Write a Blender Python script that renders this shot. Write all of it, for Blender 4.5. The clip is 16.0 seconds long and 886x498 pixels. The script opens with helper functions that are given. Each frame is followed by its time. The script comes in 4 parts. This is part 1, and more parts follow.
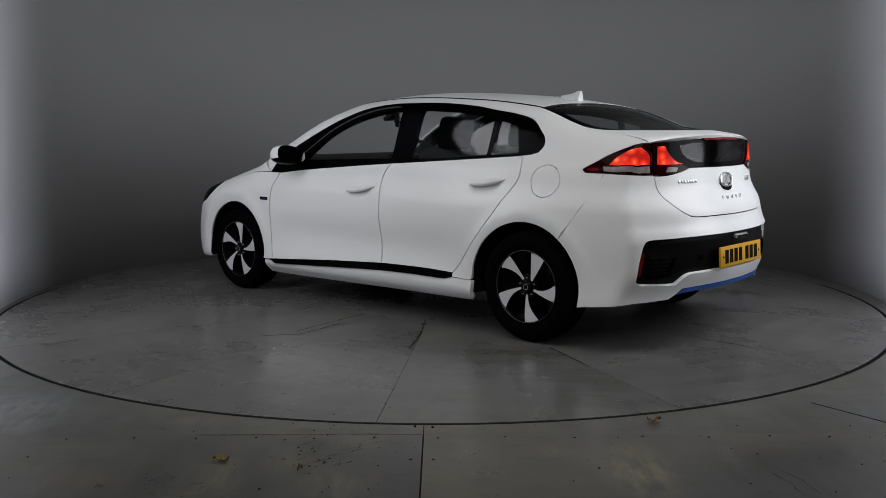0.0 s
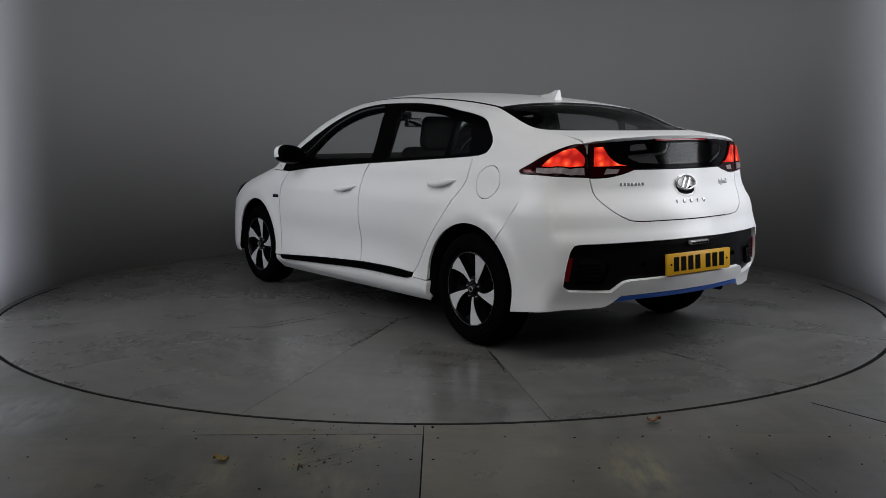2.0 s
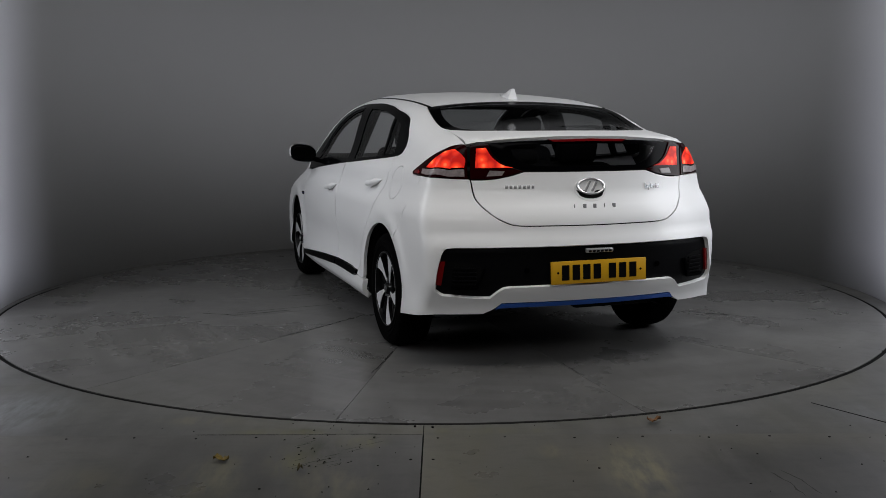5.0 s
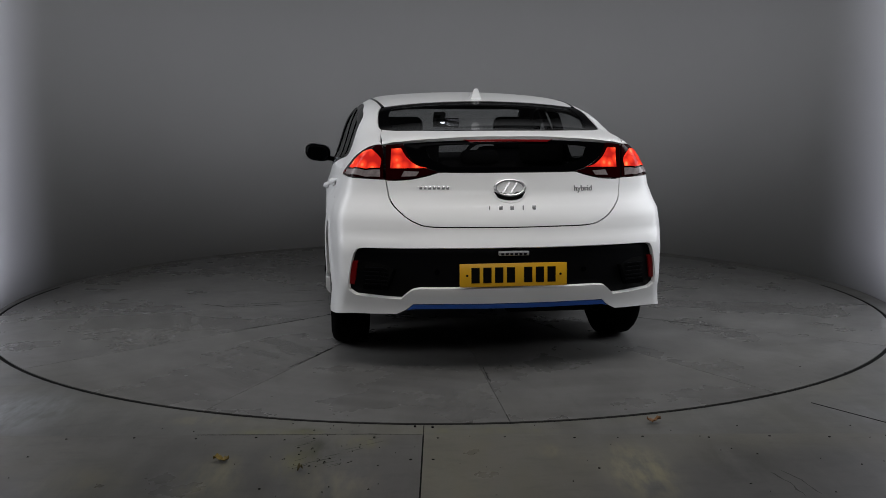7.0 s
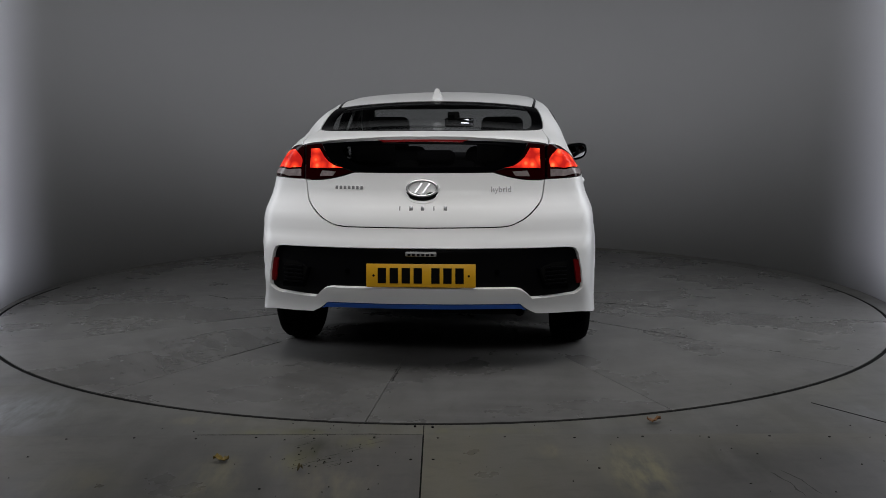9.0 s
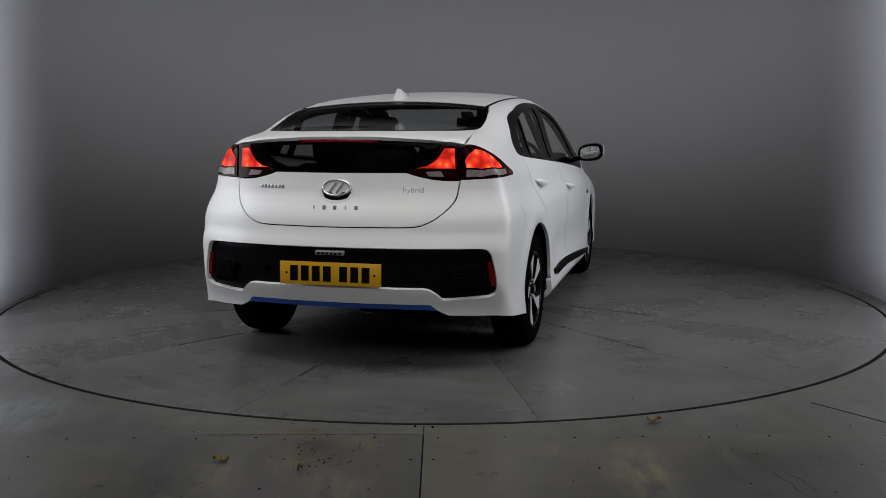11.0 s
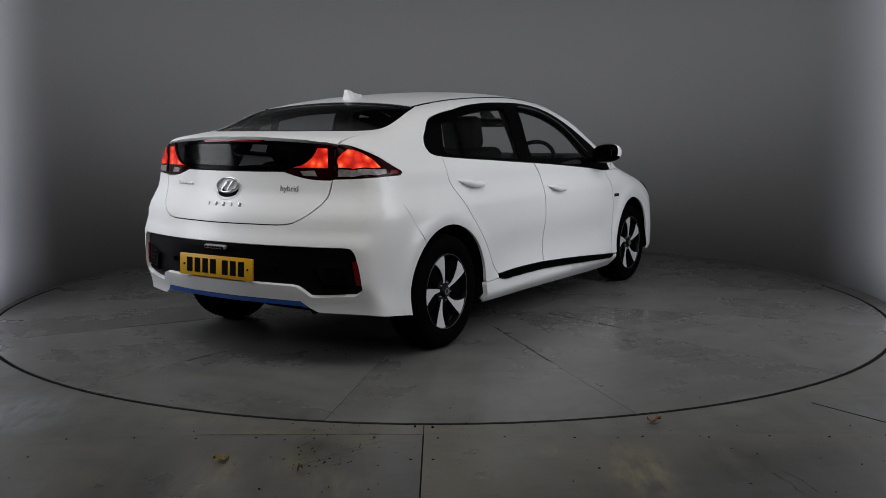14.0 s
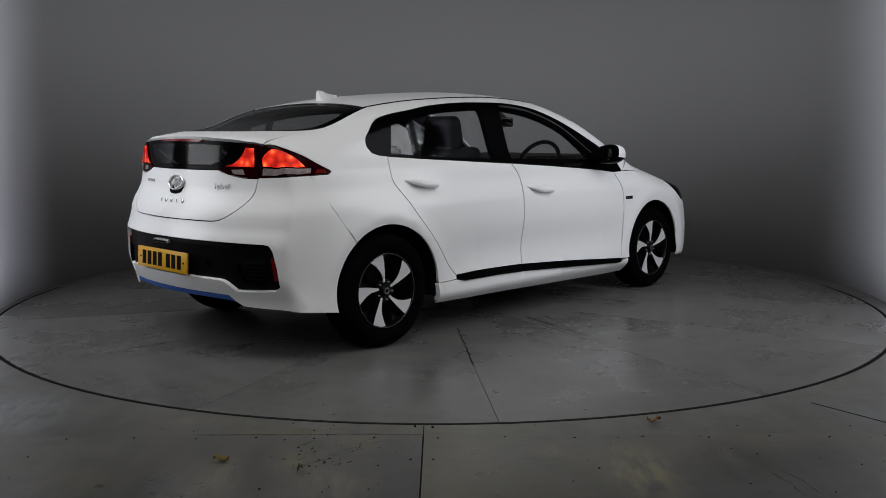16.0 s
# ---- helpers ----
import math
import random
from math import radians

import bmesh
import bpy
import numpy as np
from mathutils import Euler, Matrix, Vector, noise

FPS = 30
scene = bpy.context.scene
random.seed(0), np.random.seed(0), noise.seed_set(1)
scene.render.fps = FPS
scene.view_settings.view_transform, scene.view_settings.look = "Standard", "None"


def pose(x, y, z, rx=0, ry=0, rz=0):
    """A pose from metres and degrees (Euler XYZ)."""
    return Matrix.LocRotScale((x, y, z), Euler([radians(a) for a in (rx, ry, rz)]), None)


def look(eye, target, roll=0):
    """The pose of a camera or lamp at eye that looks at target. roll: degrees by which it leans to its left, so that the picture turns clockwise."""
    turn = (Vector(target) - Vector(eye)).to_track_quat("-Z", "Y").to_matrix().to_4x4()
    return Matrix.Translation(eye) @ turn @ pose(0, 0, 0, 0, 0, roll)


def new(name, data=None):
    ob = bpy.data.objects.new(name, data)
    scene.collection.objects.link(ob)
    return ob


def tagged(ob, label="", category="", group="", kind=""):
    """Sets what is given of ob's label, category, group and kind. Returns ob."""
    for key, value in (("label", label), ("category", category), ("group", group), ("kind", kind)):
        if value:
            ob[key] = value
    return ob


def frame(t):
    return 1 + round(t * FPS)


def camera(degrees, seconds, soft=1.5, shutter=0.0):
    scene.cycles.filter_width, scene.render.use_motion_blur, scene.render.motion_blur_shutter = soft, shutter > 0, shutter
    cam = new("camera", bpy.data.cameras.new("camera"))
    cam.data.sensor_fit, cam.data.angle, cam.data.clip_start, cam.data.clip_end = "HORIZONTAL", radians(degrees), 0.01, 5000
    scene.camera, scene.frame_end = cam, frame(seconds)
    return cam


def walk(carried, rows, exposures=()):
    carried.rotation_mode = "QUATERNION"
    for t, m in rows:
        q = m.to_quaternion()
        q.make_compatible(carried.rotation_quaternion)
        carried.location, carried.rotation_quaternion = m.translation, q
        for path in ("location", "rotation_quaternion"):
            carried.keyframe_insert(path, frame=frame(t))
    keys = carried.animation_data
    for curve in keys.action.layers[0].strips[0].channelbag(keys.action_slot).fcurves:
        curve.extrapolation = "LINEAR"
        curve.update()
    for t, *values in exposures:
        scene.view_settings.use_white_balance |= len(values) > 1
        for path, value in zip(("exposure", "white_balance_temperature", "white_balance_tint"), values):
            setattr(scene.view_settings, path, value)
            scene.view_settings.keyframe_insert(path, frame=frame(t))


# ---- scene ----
# camera: stands still before the turntable
cam = camera(51.1, 16.0, soft=0.85)
EYE = Matrix.Translation((0, -6.525, 1.175)) @ pose(0, 0, 0, 90 - 7.33, 0, -0.13) @ pose(0, 0, 0, 0, 0, -0.14)
walk(cam, [(0.0, EYE), (16.0, EYE)], [(0.0, 0.0), (4.0, 0.09), (8, 0.27), (12.0, 0.11), (16.0, 0.0)])

START, SPEED = -48.2, 5.812  # the turntable's heading at 0 s and its degrees a second


def heading(t):
    return 90 - (START + SPEED * t)


# light: dim grey surroundings, two tall soft lights beside the opening, one soft light overhead
world = bpy.data.worlds.new("world")
scene.world = world
world.use_nodes = True
world.node_tree.nodes["Background"].inputs[0].default_value = (0.5, 0.52, 0.56, 1)
world.node_tree.nodes["Background"].inputs[1].default_value = 0.004


def area(name, eye, target, sx, sy, watts, colour):
    data = bpy.data.lights.new(name, "AREA")
    data.shape, data.size, data.size_y, data.energy, data.color = "RECTANGLE", sx, sy, watts, colour
    lamp = new(name, data)
    lamp.matrix_world = look(eye, target)
    return lamp


EDGE_W, PANEL_W, TOP_W, FRONT_W = 21, 34, 26, 6
for s, dim, share in ((-1, 1.0, 0.90), (1, 0.55, 1.14)):
    edge = area("lamp_edge", (s * 2.63, -1.18, 2.0), (s * 2.995, -0.60, 2.0), 0.06, 4.0, EDGE_W * dim, (0.82, 0.84, 1.0))
    edge.data.spread = radians(44)
    area("lamp_panel", (s * 2.85, -1.55, 1.95), (0, 0.1, 1.0), 0.9, 2.3, PANEL_W * share, (0.91, 0.94, 1.0))
top = area("lamp_top", (0, -3.2, 4.0), (0, -2.0, 0), 5.0, 1.6, TOP_W, (1.0, 0.985, 0.965))
top.data.spread = radians(100)
front = area("lamp_front", (0, -5.3, 2.4), (0, -0.9, 0.6), 4.0, 0.9, FRONT_W, (0.985, 0.98, 0.99))
front.data.spread = radians(75)


# ---- materials ----
def material(name, colour, rough=0.5, metal=0.0, vary=0.0, scale=6.0, bump=0.0, bscale=60.0, coat=0.0, rvary=0.0, emit=0.0,
             ecol=None, alpha=1.0, spec=0.5, trans=0.0, coord="Object"):
    m = bpy.data.materials.new(name)
    m.use_nodes = True
    nt = m.node_tree
    b = nt.nodes["Principled BSDF"]
    b.inputs["Base Color"].default_value = (*colour, 1)
    b.inputs["Roughness"].default_value = rough
    b.inputs["Metallic"].default_value = metal
    b.inputs["Specular IOR Level"].default_value = spec
    b.inputs["Coat Weight"].default_value = coat
    b.inputs["Coat Roughness"].default_value = 0.03
    b.inputs["Transmission Weight"].default_value = trans
    if emit:
        b.inputs["Emission Color"].default_value = (*(ecol or colour), 1)
        b.inputs["Emission Strength"].default_value = emit
    tc = nt.nodes.new("ShaderNodeTexCoord")
    if vary or rvary:
        n = nt.nodes.new("ShaderNodeTexNoise")
        n.inputs["Scale"].default_value, n.inputs["Detail"].default_value = scale, 8
        n.inputs["Roughness"].default_value = 0.65
        nt.links.new(tc.outputs[coord], n.inputs["Vector"])
        if vary:
            mix = nt.nodes.new("ShaderNodeMix")
            mix.data_type = "RGBA"
            mix.inputs[6].default_value = (*[c * (1 - vary) for c in colour], 1)
            mix.inputs[7].default_value = (*[min(1, c * (1 + vary)) for c in colour], 1)
            nt.links.new(n.outputs["Fac"], mix.inputs[0])
            nt.links.new(mix.outputs[2], b.inputs["Base Color"])
        if rvary:
            mr = nt.nodes.new("ShaderNodeMapRange")
            mr.inputs[1].default_value, mr.inputs[2].default_value = 0.3, 0.7
            mr.inputs[3].default_value, mr.inputs[4].default_value = max(0, rough - rvary), min(1, rough + rvary)
            nt.links.new(n.outputs["Fac"], mr.inputs[0])
            nt.links.new(mr.outputs[0], b.inputs["Roughness"])
    if bump:
        n2 = nt.nodes.new("ShaderNodeTexNoise")
        n2.inputs["Scale"].default_value, n2.inputs["Detail"].default_value = bscale, 5
        nt.links.new(tc.outputs[coord], n2.inputs["Vector"])
        bp = nt.nodes.new("ShaderNodeBump")
        bp.inputs["Strength"].default_value, bp.inputs["Distance"].default_value = bump, 0.01
        nt.links.new(n2.outputs["Fac"], bp.inputs["Height"])
        nt.links.new(bp.outputs[0], b.inputs["Normal"])
    return m


PAINT = material("white_paint", (0.80, 0.80, 0.80), 0.38, coat=0.25, spec=0.3, vary=0.012, scale=1.5)
PAINT.node_tree.nodes["Principled BSDF"].inputs["Coat Roughness"].default_value = 0.14
BLACK = material("gloss_black_trim", (0.0012, 0.0012, 0.0015), 0.14, spec=0.02)
BEAD = material("window_bead", (0.05, 0.05, 0.052), 0.35, vary=0.1)
MATT = material("matt_black_plastic", (0.0025, 0.0025, 0.003), 0.4, vary=0.2, scale=60, bump=0.1, bscale=500, spec=0.06)
DARK = material("dark_underbody", (0.002, 0.002, 0.002), 0.9, spec=0.1)
TYRE = material("tyre_rubber", (0.0018, 0.0018, 0.0018), 0.95, spec=0.03, vary=0.25, scale=30, bump=0.2, bscale=200)
ALLOY = material("machined_alloy", (0.72, 0.72, 0.73), 0.34, metal=0.25, vary=0.06, scale=90)
RIMEDGE = material("worn_rim_edge", (0.16, 0.16, 0.165), 0.4, metal=0.5, vary=0.3, scale=25)
RIMBLACK = material("black_rim_paint", (0.003, 0.003, 0.0035), 0.3, spec=0.12)
CHROME = material("chrome", (0.58, 0.58, 0.59), 0.22, metal=0.65)
MIRROR = material("mirror", (0.6, 0.6, 0.62), 0.02, metal=1.0)
BLUE = material("blue_trim", (0.012, 0.075, 0.34), 0.3)
LAMPRED = material("dark_red_lens", (0.013, 0.0006, 0.0011), 0.12, spec=0.06)
REFLECT = material("red_reflector", (0.13, 0.004, 0.005), 0.15, spec=0.3)
CLEAR = material("clear_lamp_lens", (0.22, 0.185, 0.185), 0.2, vary=0.8, scale=45, spec=0.3)
CLOTH = material("dark_seat_cloth", (0.006, 0.006, 0.0065), 0.95, spec=0.1, vary=0.2, scale=80, bump=0.2, bscale=300)
CABIN = material("dark_cabin_plastic", (0.006, 0.006, 0.006), 0.7, spec=0.2, vary=0.2, scale=40)
YELLOW = material("yellow_plate", (0.62, 0.33, 0.010), 0.35, vary=0.05, scale=20)
INK = material("black_ink", (0.003, 0.003, 0.003), 0.5, spec=0.05)


def glowing(name, low, middle, high, power, scale):
    m = bpy.data.materials.new(name)
    m.use_nodes = True
    nt = m.node_tree
    b = nt.nodes["Principled BSDF"]
    b.inputs["Base Color"].default_value = (0.25, 0.01, 0.008, 1)
    b.inputs["Roughness"].default_value = 0.15
    b.inputs["Specular IOR Level"].default_value = 0.06
    tc = nt.nodes.new("ShaderNodeTexCoord")
    v = nt.nodes.new("ShaderNodeTexVoronoi")
    v.inputs["Scale"].default_value = scale
    nt.links.new(tc.outputs["Object"], v.inputs["Vector"])
    ramp = nt.nodes.new("ShaderNodeValToRGB")
    ramp.color_ramp.elements[0].color, ramp.color_ramp.elements[1].color = (*high, 1), (*low, 1)
    ramp.color_ramp.elements[0].position, ramp.color_ramp.elements[1].position = 0.05, 0.72
    ramp.color_ramp.elements.new(0.30).color = (*middle, 1)
    nt.links.new(v.outputs["Distance"], ramp.inputs[0])
    nt.links.new(ramp.outputs[0], b.inputs["Emission Color"])
    b.inputs["Emission Strength"].default_value = power
    return m


LIT = glowing("lit_lamp", (0.26, 0.007, 0.005), (0.68, 0.036, 0.012), (1.0, 0.22, 0.07), 1.25, 21)


def glass(name, tint, gloss=0.03):
    m = bpy.data.materials.new(name)
    m.use_nodes = True
    nt = m.node_tree
    nt.nodes.remove(nt.nodes["Principled BSDF"])
    out = nt.nodes["Material Output"]
    t, g = nt.nodes.new("ShaderNodeBsdfTransparent"), nt.nodes.new("ShaderNodeBsdfGlossy")
    t.inputs[0].default_value = (*tint, 1)
    g.inputs["Roughness"].default_value = gloss
    f, mix = nt.nodes.new("ShaderNodeLayerWeight"), nt.nodes.new("ShaderNodeMixShader")
    f.inputs[0].default_value = 0.5
    steep, share = nt.nodes.new("ShaderNodeMath"), nt.nodes.new("ShaderNodeMath")
    steep.operation, share.operation = "POWER", "MULTIPLY_ADD"
    steep.inputs[1].default_value, share.inputs[1].default_value, share.inputs[2].default_value = 4.5, 0.5, 0.02
    nt.links.new(f.outputs["Facing"], steep.inputs[0])
    nt.links.new(steep.outputs[0], share.inputs[0])
    nt.links.new(share.outputs[0], mix.inputs[0])
    nt.links.new(t.outputs[0], mix.inputs[1])
    nt.links.new(g.outputs[0], mix.inputs[2])
    nt.links.new(mix.outputs[0], out.inputs[0])
    return m


GLASS = glass("side_glass", (0.97, 0.98, 0.98))
REARTINT = glass("rear_window_glass", (0.50, 0.51, 0.51))
TINT = glass("tinted_glass", (0.95, 0.96, 0.96))
SMOKE = glass("smoked_glass", (0.36, 0.36, 0.37), 0.12)


# ---- the car's body surface, as one smooth solid: x forward, y to its left, z up ----
def curve(xs, ys):
    """A smooth curve through a few stations (monotone cubic)."""
    xs, ys = np.array(xs, float), np.array(ys, float)
    h, d = np.diff(xs), np.diff(ys) / np.diff(xs)
    m = np.zeros(len(xs))
    for i in range(1, len(xs) - 1):
        if d[i - 1] * d[i] > 0:
            w1, w2 = 2 * h[i] + h[i - 1], h[i] + 2 * h[i - 1]
            m[i] = (w1 + w2) / (w1 / d[i - 1] + w2 / d[i])
    m[0], m[-1] = d[0], d[-1]

    def f(x):
        x = np.asarray(x, float)
        i = np.clip(np.searchsorted(xs, x) - 1, 0, len(xs) - 2)
        t = (x - xs[i]) / h[i]
        t2, t3 = t * t, t * t * t
        inside = (2 * t3 - 3 * t2 + 1) * ys[i] + (t3 - 2 * t2 + t) * h[i] * m[i] + (3 * t2 - 2 * t3) * ys[i + 1] + (t3 - t2) * h[i] * m[i + 1]
        return np.where(x < xs[0], ys[0] + m[0] * (x - xs[0]), np.where(x > xs[-1], ys[-1] + m[-1] * (x - xs[-1]), inside))
    return f


def smax(a, b, k):
    h = np.clip(0.5 + 0.5 * (a - b) / k, 0, 1)
    return b + (a - b) * h + k * h * (1 - h)


ROOF = curve([-2.12, -1.95, -1.60, -1.26, -0.80, -0.30, 0.15, 0.50, 0.80, 1.20, 1.32, 1.70, 2.00, 2.20], [1.133, 1.166, 1.218, 1.329, 1.394, 1.421, 1.39, 1.302, 1.172, 0.968, 0.935, 0.83, 0.765, 0.66])
PLAN = curve([-2.30, -2.00, -1.70, -1.35, -0.90, -0.30, 0.60, 1.35, 1.80, 2.10, 2.30], [0.767, 0.837, 0.877, 0.884, 0.895, 0.886, 0.884, 0.854, 0.838, 0.756, 0.62])
SECTION = curve([0.15, 0.25, 0.40, 0.60, 0.75, 0.88, 0.95, 1.02, 1.35, 1.50], [0.885, 0.986, 0.969, 0.974, 0.967, 0.92, 0.906, 0.869, 0.739, 0.538])
TAIL = curve([0.15, 0.30, 0.45, 0.60, 0.68, 0.74, 0.88, 0.98, 1.08, 1.20], [-2.147, -2.162, -2.21, -2.211, -2.183, -2.172, -2.103, -2.091, -2.083, -2.087])
NOSE = curve([0.15, 0.40, 0.60, 0.80, 1.00], [2.193, 2.245, 2.201, 2.126, 1.901])
TAPER = curve([-2.2, -1.7, -1.2, -0.5, 0.5, 1.2], [0.276, 0.058, 0.058, 0.027, -0.005, -0.002])
FORM = [0.091, 0.048, 0.206, 0.008, 0.217, 0.154]  # crown of the roof, bow of the tail, bow of the nose


def solid(p):
    """Below nought inside the body, above it outside."""
    x, y, z = p[..., 0], np.abs(p[..., 1]), p[..., 2]
    up = np.maximum(z - 0.72, 0)
    side = (y - PLAN(x) * SECTION(z) + TAPER(x) * up * up / (up + 0.15)) * 0.9
    top = (z - ROOF(x) + FORM[0] * y ** 2 + FORM[1] * y ** 4) * 0.9
    rear = (TAIL(z) + FORM[2] * (y / 0.8) ** 2 + FORM[3] * (y / 0.8) ** 4 - x) * 0.9
    front = (x - NOSE(z) + FORM[4] * (y / 0.8) ** 2 + FORM[5] * (y / 0.8) ** 4) * 0.9
    flare = 0.012 * np.exp(-((np.hypot(np.abs(x) - 1.35, z - 0.315) - 0.40) / 0.05) ** 2) * np.clip((z - 0.3) / 0.1, 0, 1)
    dent = 0.014 * np.exp(-((z - 0.47) / 0.11) ** 2) * np.clip((x + 0.95) / 0.3, 0, 1) * np.clip((0.95 - x) / 0.3, 0, 1)
    cup = 0.012 * (np.exp(-((x + 0.02) / 0.085) ** 2 - ((z - 0.780) / 0.030) ** 2) + np.exp(-((x + 1.03) / 0.085) ** 2 - ((z - 0.855) / 0.030) ** 2))
    side = side - flare + dent + cup
    f = smax(side, top, 0.10)
    f = smax(f, rear, 0.035)
    return smax(f, front, 0.12)


def cast(origin, way, far=2.6, steps=24):
    """Where rays from inside the body leave it (arrays of places and of unit ways)."""
    lo, hi = np.zeros(len(origin)), np.full(len(origin), far)
    for _ in range(steps):
        mid = (lo + hi) / 2
        inside = solid(origin + mid[:, None] * way) < 0
        lo, hi = np.where(inside, mid, lo), np.where(inside, hi, mid)
    return origin + lo[:, None] * way


# ---- room ----
def floor_paint(name, colour, stain, rough, seed, stains_and_glow=()):
    """Worn grey floor paint: broad stains, scuffs and fine grain."""
    m = bpy.data.materials.new(name)
    m.use_nodes = True
    nt = m.node_tree
    b = nt.nodes["Principled BSDF"]
    tc = nt.nodes.new("ShaderNodeTexCoord")
    geo = nt.nodes.new("ShaderNodeObjectInfo")

    # each plate shows its own part of the pattern
    apart = nt.nodes.new("ShaderNodeVectorMath")
    apart.operation = "MULTIPLY_ADD"
    apart.inputs[1].default_value = (37.0, 23.0, 0.0)
    nt.links.new(geo.outputs["Random"], apart.inputs[0])
    nt.links.new(tc.outputs["Object"], apart.inputs[2])

    def noise_node(scale, detail, stretch=(1, 1, 1), rot=0.0, lo=0.35, hi=0.65):
        mp = nt.nodes.new("ShaderNodeMapping")
        mp.inputs["Scale"].default_value = stretch
        mp.inputs["Rotation"].default_value = (0, 0, rot)
        mp.inputs["Location"].default_value = (seed, seed * 0.7, 0)
        n = nt.nodes.new("ShaderNodeTexNoise")
        n.inputs["Scale"].default_value, n.inputs["Detail"].default_value, n.inputs["Roughness"].default_value = scale, detail, 0.62
        r = nt.nodes.new("ShaderNodeMapRange")
        r.inputs[1].default_value, r.inputs[2].default_value = lo, hi
        nt.links.new(apart.outputs[0], mp.inputs[0])
        nt.links.new(mp.outputs[0], n.inputs["Vector"])
        nt.links.new(n.outputs["Fac"], r.inputs[0])
        return r.outputs[0]

    def mix(fac, a, c):
        x = nt.nodes.new("ShaderNodeMix")
        x.data_type = "RGBA"
        for val, slot in ((fac, 0), (a, 6), (c, 7)):
            if isinstance(val, (tuple, float, int)):
                x.inputs[slot].default_value = val if slot == 0 else (*val, 1)
            else:
                nt.links.new(val, x.inputs[slot])
        return x.outputs[2]

    broad = noise_node(1.1, 6)
    patch = noise_node(0.7, 3, lo=0.45, hi=0.80)
    streak = noise_node(2.4, 9, (4, 0.6, 1), 0.25, 0.42, 0.82)
    scuff = noise_node(7.0, 10, (1, 2.2, 1), -0.5, 0.50, 0.90)
    mottle = noise_node(5.0, 12, (1, 1, 1), 0.0, 0.30, 0.70)
    fine = noise_node(120.0, 3, lo=0.3, hi=0.7)
    c = mix(broad, tuple(v * 0.86 for v in colour), tuple(v * 1.26 for v in colour))
    c5 = mix(0.30, c, tuple(v * 0.45 for v in colour))
    c = mix(mottle, c5, c)
    c = mix(patch, c, stain)
    c2 = mix(0.65, c, tuple(v * 1.55 for v in colour))
    c = mix(streak, c, c2)
    c3 = mix(0.6, c, tuple(v * 0.45 for v in colour))
    c = mix(scuff, c, c3)
    c4 = mix(0.12, c, tuple(v * 0.5 for v in colour))
    c = mix(fine, c4, c)
    # stains and painted light, each placed: middle, size across and along, colour, strength
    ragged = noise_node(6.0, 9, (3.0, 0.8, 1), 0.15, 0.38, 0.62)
    for bx, by, sx, sy, tone, power in stains_and_glow:
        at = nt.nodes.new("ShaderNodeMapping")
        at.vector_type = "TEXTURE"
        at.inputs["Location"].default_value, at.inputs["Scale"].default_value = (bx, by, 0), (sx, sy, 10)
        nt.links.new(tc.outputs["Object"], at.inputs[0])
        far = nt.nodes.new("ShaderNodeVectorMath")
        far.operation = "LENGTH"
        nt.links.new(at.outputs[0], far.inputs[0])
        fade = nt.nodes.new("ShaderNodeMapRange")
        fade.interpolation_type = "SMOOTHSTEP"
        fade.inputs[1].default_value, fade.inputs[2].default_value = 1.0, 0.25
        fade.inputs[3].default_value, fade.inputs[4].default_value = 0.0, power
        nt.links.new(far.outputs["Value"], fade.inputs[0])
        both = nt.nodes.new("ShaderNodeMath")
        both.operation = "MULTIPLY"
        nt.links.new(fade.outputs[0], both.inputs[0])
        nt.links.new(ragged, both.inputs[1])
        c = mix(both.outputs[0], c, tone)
    nt.links.new(c, b.inputs["Base Color"])
    rr = nt.nodes.new("ShaderNodeMapRange")
    rr.inputs[3].default_value, rr.inputs[4].default_value = rough - 0.08, rough + 0.12
    nt.links.new(broad, rr.inputs[0])
    nt.links.new(rr.outputs[0], b.inputs["Roughness"])
    b.inputs["Specular IOR Level"].default_value = 0.28
    bp = nt.nodes.new("ShaderNodeBump")
    bp.inputs["Strength"].default_value, bp.inputs["Distance"].default_value = 0.012, 0.003
    nt.links.new(scuff, bp.inputs["Height"])
    nt.links.new(bp.outputs[0], b.inputs["Normal"])
    return m


PALE, OLIVE, GREASE = (0.22, 0.205, 0.135), (0.15, 0.145, 0.075), (0.035, 0.036, 0.026)
# the two bluish patches paint the side panels' pale light on the floor
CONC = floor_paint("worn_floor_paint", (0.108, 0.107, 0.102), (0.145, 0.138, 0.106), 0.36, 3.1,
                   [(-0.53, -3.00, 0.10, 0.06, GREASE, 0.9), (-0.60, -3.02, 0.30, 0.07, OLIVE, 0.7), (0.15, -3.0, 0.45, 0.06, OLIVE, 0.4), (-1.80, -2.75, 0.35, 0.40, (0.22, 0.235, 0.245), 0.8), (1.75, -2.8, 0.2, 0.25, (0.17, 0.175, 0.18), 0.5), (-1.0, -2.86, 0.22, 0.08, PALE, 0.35)])
